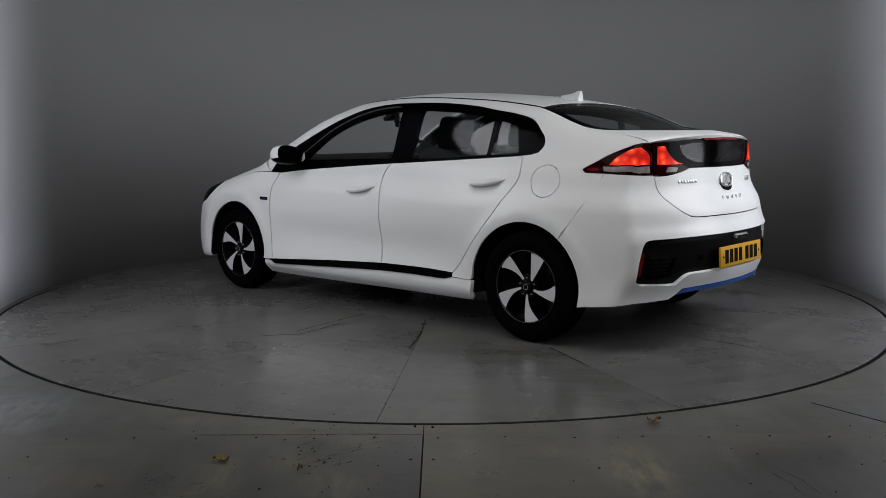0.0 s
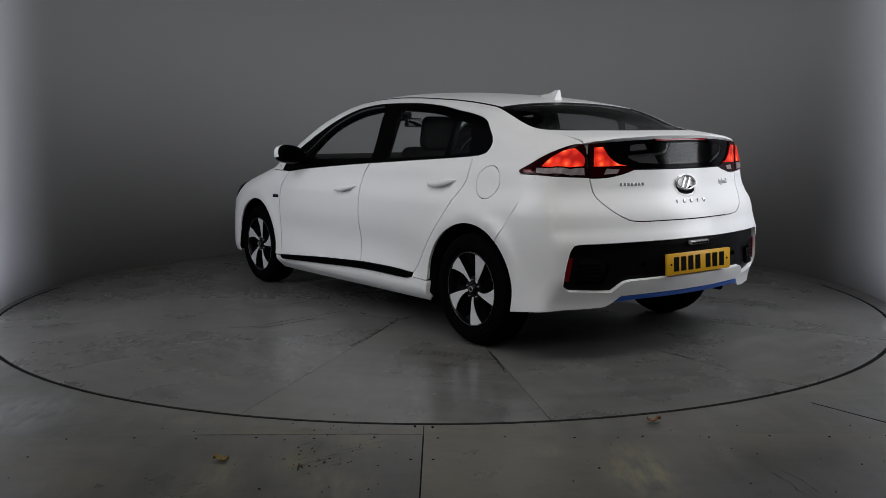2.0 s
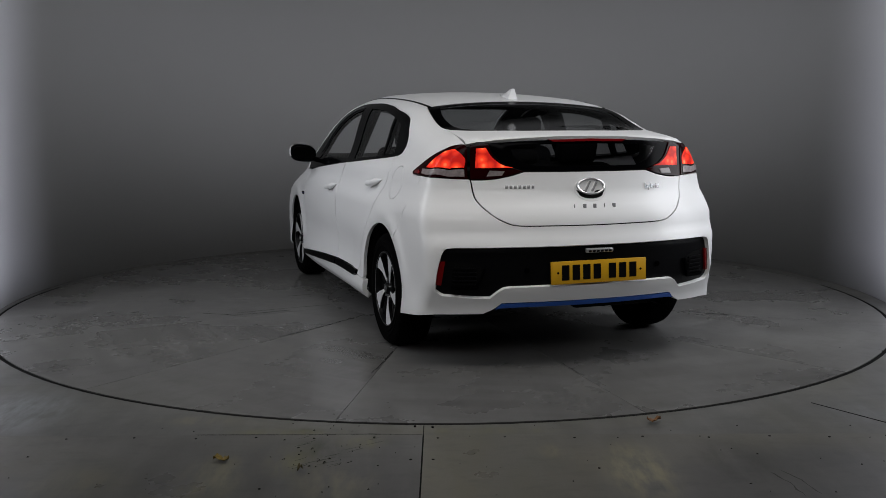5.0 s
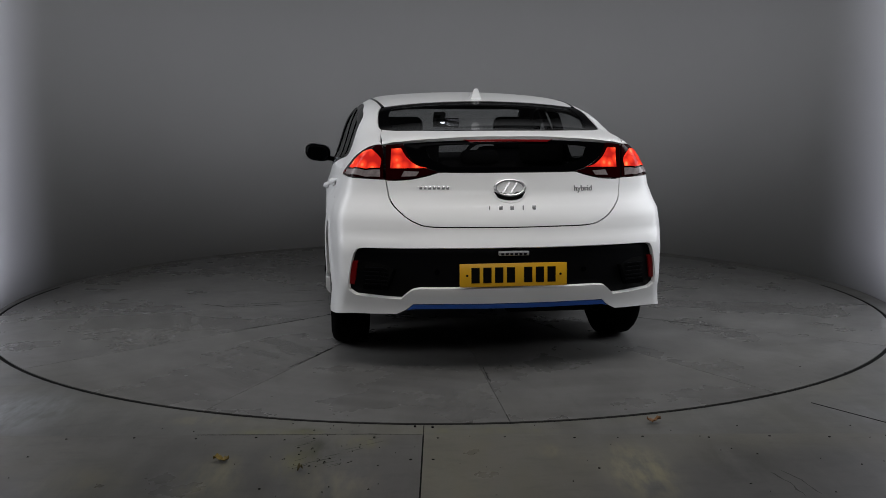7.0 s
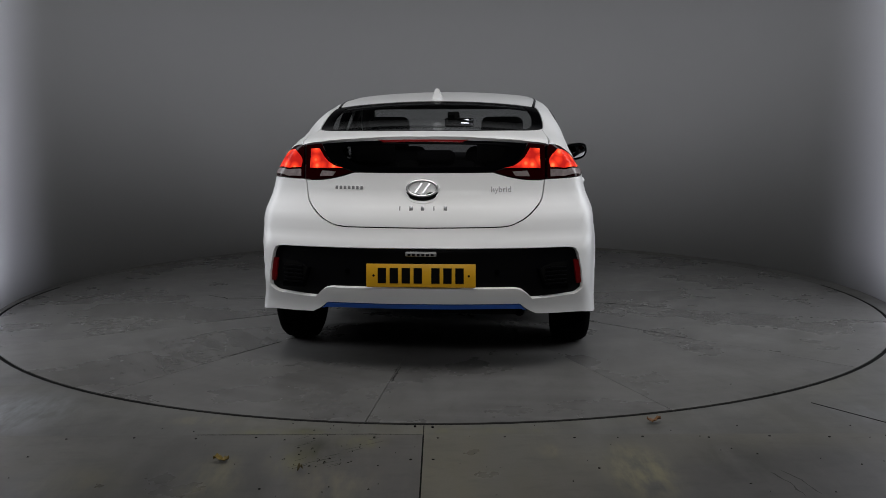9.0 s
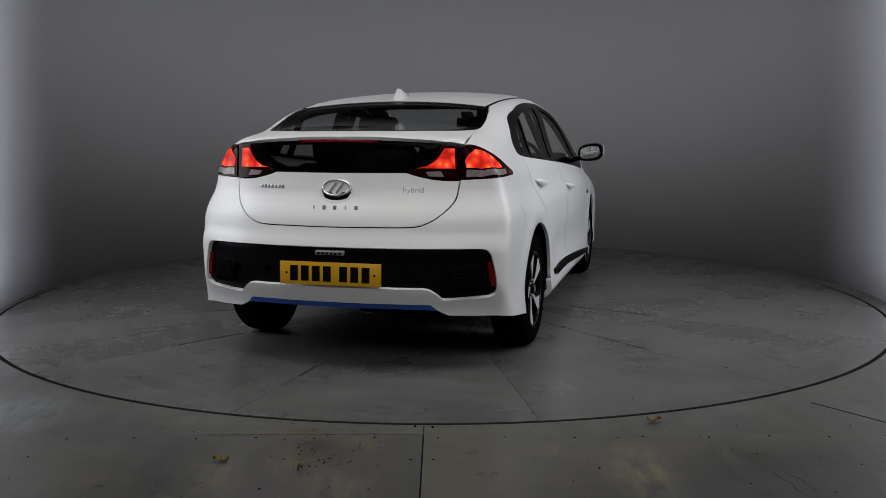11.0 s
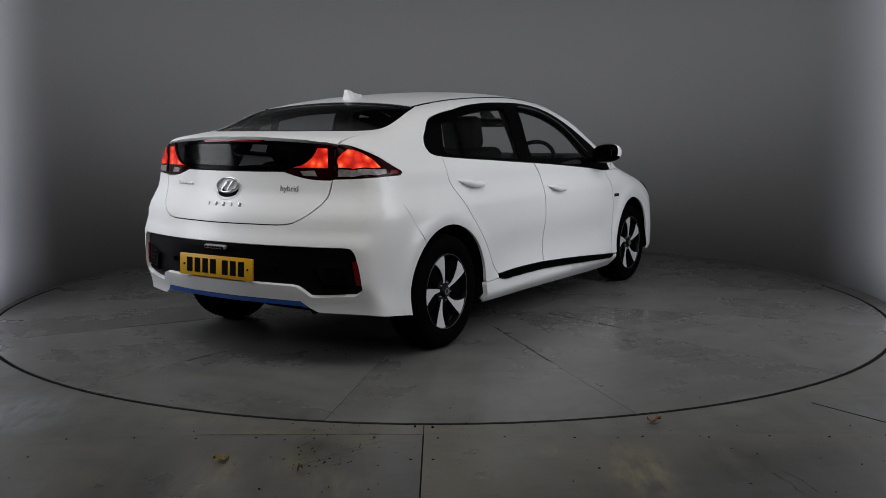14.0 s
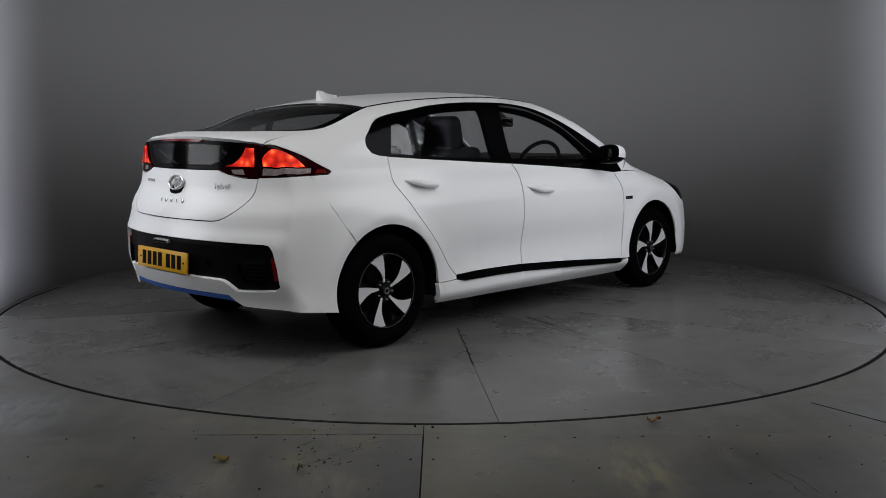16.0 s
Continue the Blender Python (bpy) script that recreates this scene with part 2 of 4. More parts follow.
FRONT = floor_paint("front_plate_paint", (0.098, 0.096, 0.091), (0.165, 0.155, 0.115), 0.34, 7.3,
                    [(0.69, -3.44, 0.17, 0.36, PALE, 1.0), (0.40, -3.24, 0.06, 0.10, PALE, 0.5), (-0.78, -3.50, 0.15, 0.30, PALE, 0.55), (-0.52, -3.33, 0.13, 0.25, OLIVE, 0.8), (-0.36, -3.58, 0.20, 0.25, PALE, 0.45),
                     (-0.45, -3.22, 0.16, 0.17, GREASE, 0.75), (-0.30, -3.14, 0.13, 0.10, OLIVE, 0.7), (1.05, -3.35, 0.22, 0.30, GREASE, 0.35), (-1.25, -3.55, 0.25, 0.20, PALE, 0.25)])
PLATE = floor_paint("turntable_paint", (0.116, 0.114, 0.111), (0.132, 0.130, 0.121), 0.28, 11.7)
WALL = material("wall_paint", (0.46, 0.456, 0.45), 0.9, spec=0.2, vary=0.03, scale=1.5)
NEARBLACK = material("dark_gap", (0.004, 0.004, 0.004), 0.9, spec=0.1)


def mesh_ob(name, verts, faces, mat, smooth=False):
    me = bpy.data.meshes.new(name)
    me.from_pydata([tuple(map(float, v)) for v in verts], [], [tuple(map(int, f)) for f in faces])
    me.materials.append(mat)
    if smooth:
        me.polygons.foreach_set("use_smooth", [True] * len(me.polygons))
    me.update()
    return new(name, me)


def ring(name, r0, r1, z0, z1, n, mat, a0=0.0, a1=360.0):
    full = a1 - a0 >= 360
    k = n if full else n + 1
    vs, fs = [], []
    for i in range(k):
        a = radians(a0 + (a1 - a0) * i / n)
        for r, z in ((r0, z0), (r1, z0), (r1, z1), (r0, z1)):
            vs.append((r * math.cos(a), r * math.sin(a), z))
    for i in range(n):
        j = (i + 1) % k
        for q in range(4):
            fs.append((4 * i + q, 4 * j + q, 4 * j + (q + 1) % 4, 4 * i + (q + 1) % 4))
    return mesh_ob(name, vs, fs, mat, False)


RIM = 2.903
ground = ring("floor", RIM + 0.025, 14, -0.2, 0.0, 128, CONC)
tagged(ground, "worn grey painted floor around a turntable", "floor", kind="structure")


def child(ob, parent, label=""):
    ob.parent = parent
    return tagged(ob, label) if label else ob


def slab(name, x0, x1, y0, y1, z0, z1, mat):
    vs = [(x, y, z) for z in (z0, z1) for x, y in ((x0, y0), (x1, y0), (x1, y1), (x0, y1))]
    return mesh_ob(name, vs, [(3, 2, 1, 0), (4, 5, 6, 7), (0, 1, 5, 4), (1, 2, 6, 5), (2, 3, 7, 6), (3, 0, 4, 7)], mat)


# floor plates in front of the turntable, with dark joints and screw heads
child(slab("floor_plate", -7, -0.073, -9, -3.056, -0.02, 0.004, FRONT), ground)
child(slab("floor_plate", -0.067, 7, -9, -3.056, -0.02, 0.004, FRONT), ground)
child(slab("joint", -0.073, -0.067, -9, -3.056, -0.01, 0.0035, NEARBLACK), ground, "dark joint")
child(slab("joint", -0.95, -0.073, -3.0560, -3.0480, -0.01, 0.0022, NEARBLACK), ground, "dark joint")
child(slab("joint", -0.0715, -0.0685, -3.0515, -2.935, -0.01, 0.002, NEARBLACK), ground, "dark joint")
j = child(slab("joint", -0.0015, 0.0015, -0.75, 0, -0.01, 0.002, NEARBLACK), ground, "dark joint")
j.matrix_basis = pose(1.60, -2.64, 0, 0, 0, 35)
screws = [(-1.70 + 0.245 * k + 0.03 * math.sin(7 * k), -3.085 - 0.012 * (k % 2)) for k in range(15)] + [(-0.105, -2.95), (-0.035, -2.96), (-0.11, -3.33), (-0.03, -3.33), (-0.60, -3.60), (0.55, -3.42)]
disc = None
for x, y in screws:
    if disc is None:
        disc = mesh_ob("screw_head", [(0.005 * math.cos(a), 0.005 * math.sin(a), z) for z in (-0.01, 0.0015) for a in np.linspace(0, 2 * math.pi, 10, endpoint=False)],
                       [tuple(range(10, 20))] + [(i, (i + 1) % 10, 10 + (i + 1) % 10, 10 + i) for i in range(10)], NEARBLACK)
        ob = disc
    else:
        ob = new("screw_head", disc.data)
    ob.location = (x, y, 0.004)
    child(ob, ground)

# the turntable: fourteen wedge plates round a hub plate
disk = new("turntable")
tagged(disk, "large flush grey turntable of bolted wedge plates", "turntable")


def wedge(r0, r1, a0, a1, n, z0, z1):
    vs, fs = [], []
    for i in range(n + 1):
        a = a0 + (a1 - a0) * i / n
        for r, z in ((r0, z0), (r1, z0), (r1, z1), (r0, z1)):
            vs.append((r * math.cos(a), r * math.sin(a), z))
    for i in range(n):
        for q in range(4):
            fs.append((4 * i + q, 4 * i + 4 + q, 4 * i + 4 + (q + 1) % 4, 4 * i + (q + 1) % 4))
    fs += [(0, 1, 2, 3), (4 * n + 3, 4 * n + 2, 4 * n + 1, 4 * n)]
    return vs, fs


STEP = 2 * math.pi / 14
vs, fs = wedge(0.80, RIM, 0.0005, STEP - 0.0005, 14, -0.05, 0.0)
first = mesh_ob("wedge_plate", vs, fs, PLATE)
for k in range(14):
    ob = first if k == 0 else new("wedge_plate", first.data)
    ob.rotation_euler = (0, 0, radians(178) + k * STEP)
    child(ob, disk)
hub_plate = ring("hub_plate", 0.0, 0.797, -0.05, 0.0, 64, PLATE)
child(hub_plate, disk)
# front arc: black strip added so the open rim gap shows dark
seal = ring("rim_gap_strip", RIM + 0.0005, RIM + 0.0245, -0.03, -0.004, 120, NEARBLACK, 172, 368)
tagged(seal, "black strip standing for the dark gap round the turntable", "seal", kind="structure")
# back arc of the same gap, covered in floor colour to hide its line
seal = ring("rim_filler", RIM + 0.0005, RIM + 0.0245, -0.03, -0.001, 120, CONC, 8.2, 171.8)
tagged(seal, "added floor-coloured strip that hides the turntable gap at the back", "floor strip", kind="structure")
under = ring("turntable_bed", 0.0, RIM + 0.025, -0.12, -0.052, 96, NEARBLACK)
tagged(under, "dark pit under the turntable plates", "floor pit", kind="structure")


def stroke(name, pts, width, z, mat, parent, seed):
    """A thin worn mark that lies on the floor, wandering along a few places."""
    rng = random.Random(seed)
    pts = [Vector((*p, 0)) for p in pts]
    line = []
    for a, b in zip(pts, pts[1:]):
        n = max(2, int((b - a).length / 0.025))
        line += [a.lerp(b, i / n) + Vector((rng.uniform(-1, 1), rng.uniform(-1, 1), 0)) * 0.004 for i in range(n)]
    line.append(pts[-1])
    vs, fs = [], []
    for i, p in enumerate(line):
        d = (line[min(i + 1, len(line) - 1)] - line[max(i - 1, 0)]).normalized()
        s = Vector((-d.y, d.x, 0)) * width * rng.uniform(0.25, 1.0) * (0.3 if i in (0, len(line) - 1) else 1)
        vs += [p + s + Vector((0, 0, z)), p - s + Vector((0, 0, z))]
    for i in range(len(line) - 1):
        fs.append((2 * i, 2 * i + 1, 2 * i + 3, 2 * i + 2))
    return child(mesh_ob(name, vs, fs, mat), parent)


stroke("scratch", [(-0.09, 1.66), (-0.17, 1.53), (-0.22, 1.48), (-0.20, 1.30), (-0.17, 1.10)], 0.006, 0.0012, NEARBLACK, disk, 1)
stroke("scratch", [(-0.07, 0.82), (-0.10, 1.15), (-0.15, 1.45)], 0.004, 0.0010, NEARBLACK, disk, 2)
stroke("scratch", [(0.36, 1.05), (0.36, 0.86)], 0.004, 0.001, NEARBLACK, disk, 3)
stroke("scratch", [(-0.16, -0.91), (-0.25, -1.20), (-0.34, -1.53)], 0.006, 0.001, NEARBLACK, disk, 4)
stroke("scratch", [(-0.48, 0.68), (-0.75, 1.02), (-0.95, 1.32)], 0.005, 0.001, NEARBLACK, disk, 5)
stroke("scratch", [(-1.49, 0.79), (-1.70, 0.90), (-1.90, 1.02)], 0.005, 0.001, NEARBLACK, disk, 6)
stroke("scratch", [(-2.02, 0.06), (-2.30, 0.07)], 0.005, 0.001, NEARBLACK, disk, 7)
stroke("scratch", [(-0.70, -0.83), (-1.05, -1.24), (-1.3, -1.52)], 0.005, 0.001, NEARBLACK, disk, 8)


# dark tyre smears on the front plates
SMEAR = material("rubber_smear", (0.05, 0.05, 0.042), 0.7, vary=0.4, scale=40)
marks = random.Random(21)
for k in range(16):
    u, v = marks.uniform(-0.60, -0.28), marks.uniform(-3.42, -3.09)
    stroke("tyre_smear", [(u, v), (u + 0.03, v + 0.022), (u + 0.055 * marks.uniform(0.7, 1.3), v + 0.045)], 0.0025, 0.0050, SMEAR, ground, 30 + k)
stroke("tyre_smear", [(1.13, -3.46), (1.16, -3.56), (1.17, -3.68)], 0.004, 0.0050, SMEAR, ground, 80)
stroke("tyre_smear", [(1.17, -3.44), (1.21, -3.54), (1.23, -3.66)], 0.003, 0.0050, SMEAR, ground, 81)
stroke("tyre_smear", [(-0.95, -3.052), (-0.70, -3.05), (-0.40, -3.052), (-0.20, -3.05)], 0.006, 0.0050, SMEAR, ground, 82)


def chips(name, count, place, seed, mat, parent, label):
    rng = random.Random(seed)
    vs, fs = [], []
    for _ in range(count):
        x, y = place(rng)
        r = rng.choice((0.002, 0.0025, 0.003, 0.004, 0.006)) * rng.uniform(0.7, 1.2)
        a0, k = rng.uniform(0, 6), len(vs)
        for i in range(6):
            q = r * rng.uniform(0.5, 1.1)
            vs.append((x + q * math.cos(a0 + i * 1.047), y + 0.75 * q * math.sin(a0 + i * 1.047), 0.0048))
        vs.append((x, y, 0.0085))
        fs += [(k + i, k + (i + 1) % 6, k + 6) for i in range(6)]
    ob = mesh_ob(name, vs, fs, mat)
    tagged(ob, label, "debris", kind="stuff")
    if parent:
        ob.parent = parent
    return ob


GRIT = material("dark_grit", (0.02, 0.018, 0.014), 0.9, vary=0.3, scale=30)
chips("floor_grit", 60, lambda g: (g.uniform(-1.8, 1.8), -g.uniform(2.95, 3.75)), 5, GRIT, None, "dark grit scattered on the floor")
chips("floor_grit", 45, lambda g: (g.gauss(-0.42, 0.10) , -abs(g.gauss(3.2, 0.22)) - 0.0), 8, GRIT, None, "dark grit scattered on the floor")


def disk_place(g):
    r, a = RIM * math.sqrt(g.uniform(0.12, 0.98)), g.uniform(0, 6.283)
    return r * math.cos(a), r * math.sin(a)


grit = chips("turntable_grit", 90, disk_place, 6, GRIT, None, "dark grit on the turntable plates")
grit.location.z = -0.0045


def leaf(x, y, turn, size, colour, seed):
    rng = random.Random(seed)
    mat = material("dry_leaf", colour, 0.7, vary=0.5, scale=60)
    vs, fs, n = [], [], 8
    for i in range(n + 1):
        u = i / n
        w = size * 0.36 * math.sin(math.pi * u) ** 0.7 * rng.uniform(0.8, 1.15)
        for s in (-1, -0.5, 0, 0.5, 1):
            vs.append(((u - 0.5) * size, s * w, 0.006 + 0.010 * abs(s) ** 1.5 * rng.uniform(0.3, 1.4) + 0.012 * math.sin(3 * u + seed) ** 2))
    for i in range(n):
        for s in range(4):
            fs.append((5 * i + s, 5 * i + s + 1, 5 * i + s + 6, 5 * i + s + 5))
    body = mesh_ob("leaf", vs, fs, mat, True)
    sol = body.modifiers.new("thick", "SOLIDIFY")
    sol.thickness = 0.0012
    body.matrix_basis = pose(x, y, 0.001, 0, 0, turn)
    return body


tagged(leaf(-0.785, -3.345, 12, 0.056, (0.17, 0.115, 0.015), 1), "small curled yellow dry leaf on the floor", "leaf", "fallen leaves")
tagged(leaf(0.855, -2.915, -8, 0.055, (0.17, 0.075, 0.022), 2), "small curled brown dry leaf beside the turntable", "leaf", "fallen leaves")
tagged(leaf(-0.49, -3.44, 40, 0.022, (0.10, 0.08, 0.03), 3), "tiny dark leaf scrap on the floor", "leaf", "fallen leaves")

WALLR = 3.015
wall = ring("wall_round", WALLR, WALLR + 0.14, 0, 4.2, 120, WALL, -17, 197)
for p in wall.data.polygons:
    p.use_smooth = True
tagged(wall, "curved plain grey painted studio wall", "wall", kind="structure")
wall.location = (0.04, 0.08, 0)

# the hall that closes the place behind the opening
BACK = material("hall_paint", (0.05, 0.05, 0.05), 0.9, vary=0.1, scale=1.0)
for nm, args in (("wall_back", (-7, 7, -9.2, -9.0, 0, 4.2)), ("wall_left", (-7.2, -7.0, -9.2, 4, 0, 4.2)), ("wall_right", (7.0, 7.2, -9.2, 4, 0, 4.2)), ("wall_far", (-7, 7, 4.0, 4.2, 0, 4.2))):
    tagged(slab(nm, *args, BACK), "plain dark grey hall wall", "wall", kind="structure")
tagged(slab("ceiling", -7.2, 7.2, -9.2, 4.2, 4.2, 4.3, BACK), "plain dark grey ceiling", "ceiling", kind="structure")


# ---- panels: pieces of the body surface cut along outlines ----
from mathutils.geometry import delaunay_2d_cdt

AXIS, GIRTH = 0.5, 0.85


def arr(pts):
    return np.array(pts, float).reshape(-1, 2)


def S(*pts):
    """Places on the left side from (x, z)."""
    p = arr(pts)
    o = np.stack([p[:, 0], 0 * p[:, 0], p[:, 1]], -1)
    return cast(o, np.tile([0.0, 1.0, 0.0], (len(o), 1)), 1.2)


def T(*pts):
    """Places on the top from (x, y)."""
    p = arr(pts)
    return cast(np.stack([p[:, 0], p[:, 1], 0 * p[:, 0] + 0.5], -1), np.tile([0.0, 0.0, 1.0], (len(p), 1)), 1.5)


def R(*pts):
    """Places on the tail from (y, z)."""
    p = arr(pts)
    return cast(np.stack([0 * p[:, 0] - 1.2, p[:, 0], p[:, 1]], -1), np.tile([-1.0, 0.0, 0.0], (len(p), 1)), 1.5)


def N(*pts):
    """Places on the nose from (y, z)."""
    p = arr(pts)
    return cast(np.stack([0 * p[:, 0] + 1.2, p[:, 0], p[:, 1]], -1), np.tile([1.0, 0.0, 0.0], (len(p), 1)), 1.5)


def round_arch(cx, cz, r, a0, a1, n=14):
    return S(*[(cx + r * math.cos(radians(a0 + (a1 - a0) * i / n)), cz + r * math.sin(radians(a0 + (a1 - a0) * i / n))) for i in range(n + 1)])


def flat(p, kind):
    """Places on the body to the flat chart in which a panel is cut."""
    if kind == "hoop":
        b = np.arctan2(p[:, 2] - AXIS, p[:, 1])
        return np.stack([p[:, 0], np.where(b < -math.pi / 2, b + 2 * math.pi, b) * GIRTH], -1)
    if kind == "tail":
        return np.stack([np.arctan2(p[:, 1], -(p[:, 0] + 1.0)), p[:, 2]], -1)
    if kind == "nose":
        return np.stack([np.arctan2(p[:, 1], p[:, 0] - 1.2), p[:, 2]], -1)
    return p[:, :2].copy()


def lift(q, kind):
    z = np.zeros(len(q))
    if kind == "hoop":
        b = q[:, 1] / GIRTH
        return cast(np.stack([q[:, 0], z, z + AXIS], -1), np.stack([z, np.cos(b), np.sin(b)], -1), 1.3)
    if kind == "tail":
        return cast(np.stack([z - 1.0, z, q[:, 1]], -1), np.stack([-np.cos(q[:, 0]), np.sin(q[:, 0]), z], -1), 1.6)
    if kind == "nose":
        return cast(np.stack([z + 1.2, z, q[:, 1]], -1), np.stack([np.cos(q[:, 0]), np.sin(q[:, 0]), z], -1), 1.6)
    return cast(np.stack([q[:, 0], q[:, 1], z + 0.5], -1), np.tile([0.0, 0.0, 1.0], (len(q), 1)), 1.5)


def normals(p, h=0.004):
    g = np.stack([solid(p + h * e) - solid(p - h * e) for e in np.eye(3)], -1)
    return g / np.linalg.norm(g, axis=1)[:, None]


def spline(pts, step):
    """A smooth line through a run of places, evenly sampled, without its last place."""
    if len(pts) == 2:
        n = max(1, int(np.linalg.norm(pts[1] - pts[0]) / step))
        return [pts[0] + (pts[1] - pts[0]) * i / n for i in range(n)]
    out = []
    ext = np.vstack([2 * pts[0] - pts[1], pts, 2 * pts[-1] - pts[-2]])
    for i in range(1, len(ext) - 2):
        a, b, c, d = ext[i - 1:i + 3]
        n = max(1, int(np.linalg.norm(c - b) / step))
        for k in range(n):
            t = k / n
            out.append(0.5 * (2 * b + (c - a) * t + (2 * a - 5 * b + 4 * c - d) * t * t + (3 * b - a - 3 * c + d) * t ** 3))
    return out


def loop_of(runs, kind, step):
    out = []
    for r in runs:
        out += spline(flat(r, kind), step)
    out = np.array(out)
    keep = np.linalg.norm(out - np.roll(out, 1, 0), axis=1) > 0.002
    return out[keep]


def inset(loop, d):
    area2 = np.sum(loop[:, 0] * np.roll(loop[:, 1], -1) - loop[:, 1] * np.roll(loop[:, 0], -1))
    e = np.roll(loop, -1, 0) - np.roll(loop, 1, 0)
    n = np.stack([-e[:, 1], e[:, 0]], -1) / (np.linalg.norm(e, axis=1)[:, None] + 1e-9)
    return loop + n * d * (1 if area2 > 0 else -1)


def inside(q, loop):
    x, y, hit = q[:, 0], q[:, 1], np.zeros(len(q), bool)
    a, b = loop, np.roll(loop, -1, 0)
    for (x0, y0), (x1, y1) in zip(a, b):
        cross = (y0 > y) != (y1 > y)
        hit ^= cross & (x < (x1 - x0) * (y - y0) / (y1 - y0 + 1e-12) + x0)
    return hit


def mirrored(runs):
    """The runs of a left half, from the middle line to the middle line, closed by their mirror image."""
    return runs + [r[::-1] * np.array([1, -1, 1]) for r in runs[::-1]]


def flipped(runs):
    return [r * np.array([1, -1, 1]) for r in runs]


def panel(name, parent, mat, runs, kind="hoop", holes=(), out=0.0, depth=0.012, gap=0.002, step=0.014, grid=0.04, label=""):
    loop = inset(loop_of(runs, kind, step), gap)
    rings = [loop] + [inset(loop_of(h, kind, step), -gap) for h in holes]
    lo, hi = loop.min(0), loop.max(0)
    gx, gy = np.meshgrid(np.arange(lo[0] + grid / 3, hi[0], grid), np.arange(lo[1] + grid / 3, hi[1], grid), indexing="ij")
    gx[:, ::2] += grid / 2
    pts = np.stack([gx.ravel(), gy.ravel()], -1)
    ok = inside(pts, loop)
    for h in rings[1:]:
        ok &= ~inside(pts, h)
    pts = pts[ok]
    edge = np.vstack(rings)
    if len(pts):
        near = np.array([np.min((edge[:, 0] - a) ** 2 + (edge[:, 1] - b) ** 2) for a, b in pts])
        pts = pts[near > (0.45 * grid) ** 2]
    allp = np.vstack([edge, pts]) if len(pts) else edge
    edges, base = [], 0
    for r in rings:
        edges += [(base + i, base + (i + 1) % len(r)) for i in range(len(r))]
        base += len(r)
    vs, es, fs, _, _, _ = delaunay_2d_cdt([Vector((float(a), float(b))) for a, b in allp], edges, [], 0, 1e-6)
    q = np.array([tuple(v) for v in vs])
    tri = np.array([f for f in fs])
    mid = q[tri].mean(1)
    ok = inside(mid, rings[0])
    for h in rings[1:]:
        ok &= ~inside(mid, h)
    tri = tri[ok]
    p = lift(q, kind)
    n = normals(p)
    p = p + n * out
    fn = np.cross(p[tri[:, 1]] - p[tri[:, 0]], p[tri[:, 2]] - p[tri[:, 0]])
    flip = np.einsum("ij,ij->i", fn, n[tri[:, 0]]) < 0
    tri[flip] = tri[flip][:, ::-1]
    count = {}
    for a, b, c in tri:
        for i, j in ((a, b), (b, c), (c, a)):
            count[(i, j)] = count.get((i, j), 0) + 1
    border = [e for e in count if (e[1], e[0]) not in count]
    used = sorted({i for e in border for i in e})
    top = {v: len(p) + k for k, v in enumerate(used)}
    low = {v: len(p) + len(used) + k for k, v in enumerate(used)}
    verts = np.vstack([p, p[used], p[used] - n[used] * depth]) if used else p
    faces = [tuple(t) for t in tri] + [(top[j], top[i], low[i], low[j]) for i, j in border]
    me = bpy.data.meshes.new(name)
    me.from_pydata(verts.tolist(), [], [tuple(map(int, f)) for f in faces])
    me.materials.append(mat)
    me.polygons.foreach_set("use_smooth", [True] * len(me.polygons))
    cn = np.zeros((len(verts), 3))
    cn[:len(p)] = n
    me.update()
    for k, v in enumerate(me.vertices):
        if k >= len(p):
            cn[k] = v.normal
    me.normals_split_custom_set_from_vertices(cn.tolist())
    ob = new(name, me)
    ob.parent = parent
    if label:
        tagged(ob, label)
    return ob


# ---- the car ----
def part(name, bm, mat, parent, label="", smooth=True, sharp=35):
    me = bpy.data.meshes.new(name)
    bmesh.ops.recalc_face_normals(bm, faces=bm.faces[:])
    for f in bm.faces:
        f.smooth = smooth
    for e in bm.edges:
        if len(e.link_faces) == 2 and e.calc_face_angle(0) > radians(sharp):
            e.smooth = False
    bm.to_mesh(me)
    bm.free()
    me.materials.append(mat)
    ob = new(name, me)
    ob.parent = parent
    if label:
        tagged(ob, label)
    return ob


def box(bm, m, sx, sy, sz, bevel=0.0, seg=2):
    got = bmesh.ops.create_cube(bm, size=1, matrix=m @ Matrix.Diagonal((sx, sy, sz, 1)))
    if bevel:
        es = list({e for v in got["verts"] for e in v.link_edges})
        bmesh.ops.bevel(bm, geom=es, offset=bevel, segments=seg, affect="EDGES", profile=0.5)


def lathe(bm, prof, n=48, m=Matrix.Identity(4), closed=False):
    """Turn a profile of (radius, y) about the y axis."""
    rows = []
    for r, y in prof:
        rows.append([bm.verts.new(m @ Vector((r * math.cos(2 * math.pi * i / n), y, r * math.sin(2 * math.pi * i / n)))) for i in range(n)])
    k = len(rows)
    for j in range(k if closed else k - 1):
        a, b = rows[j], rows[(j + 1) % k]
        for i in range(n):
            bm.faces.new((a[i], a[(i + 1) % n], b[(i + 1) % n], b[i]))
    return rows


def extruded(bm, pts, y0, y1, m=Matrix.Identity(4)):
    """A flat outline in (x, z), made thick along y."""
    a = [bm.verts.new(m @ Vector((x, y0, z))) for x, z in pts]
    b = [bm.verts.new(m @ Vector((x, y1, z))) for x, z in pts]
    bm.faces.new(a)
    bm.faces.new(b[::-1])
    n = len(pts)
    for i in range(n):
        bm.faces.new((a[i], b[i], b[(i + 1) % n], a[(i + 1) % n]))


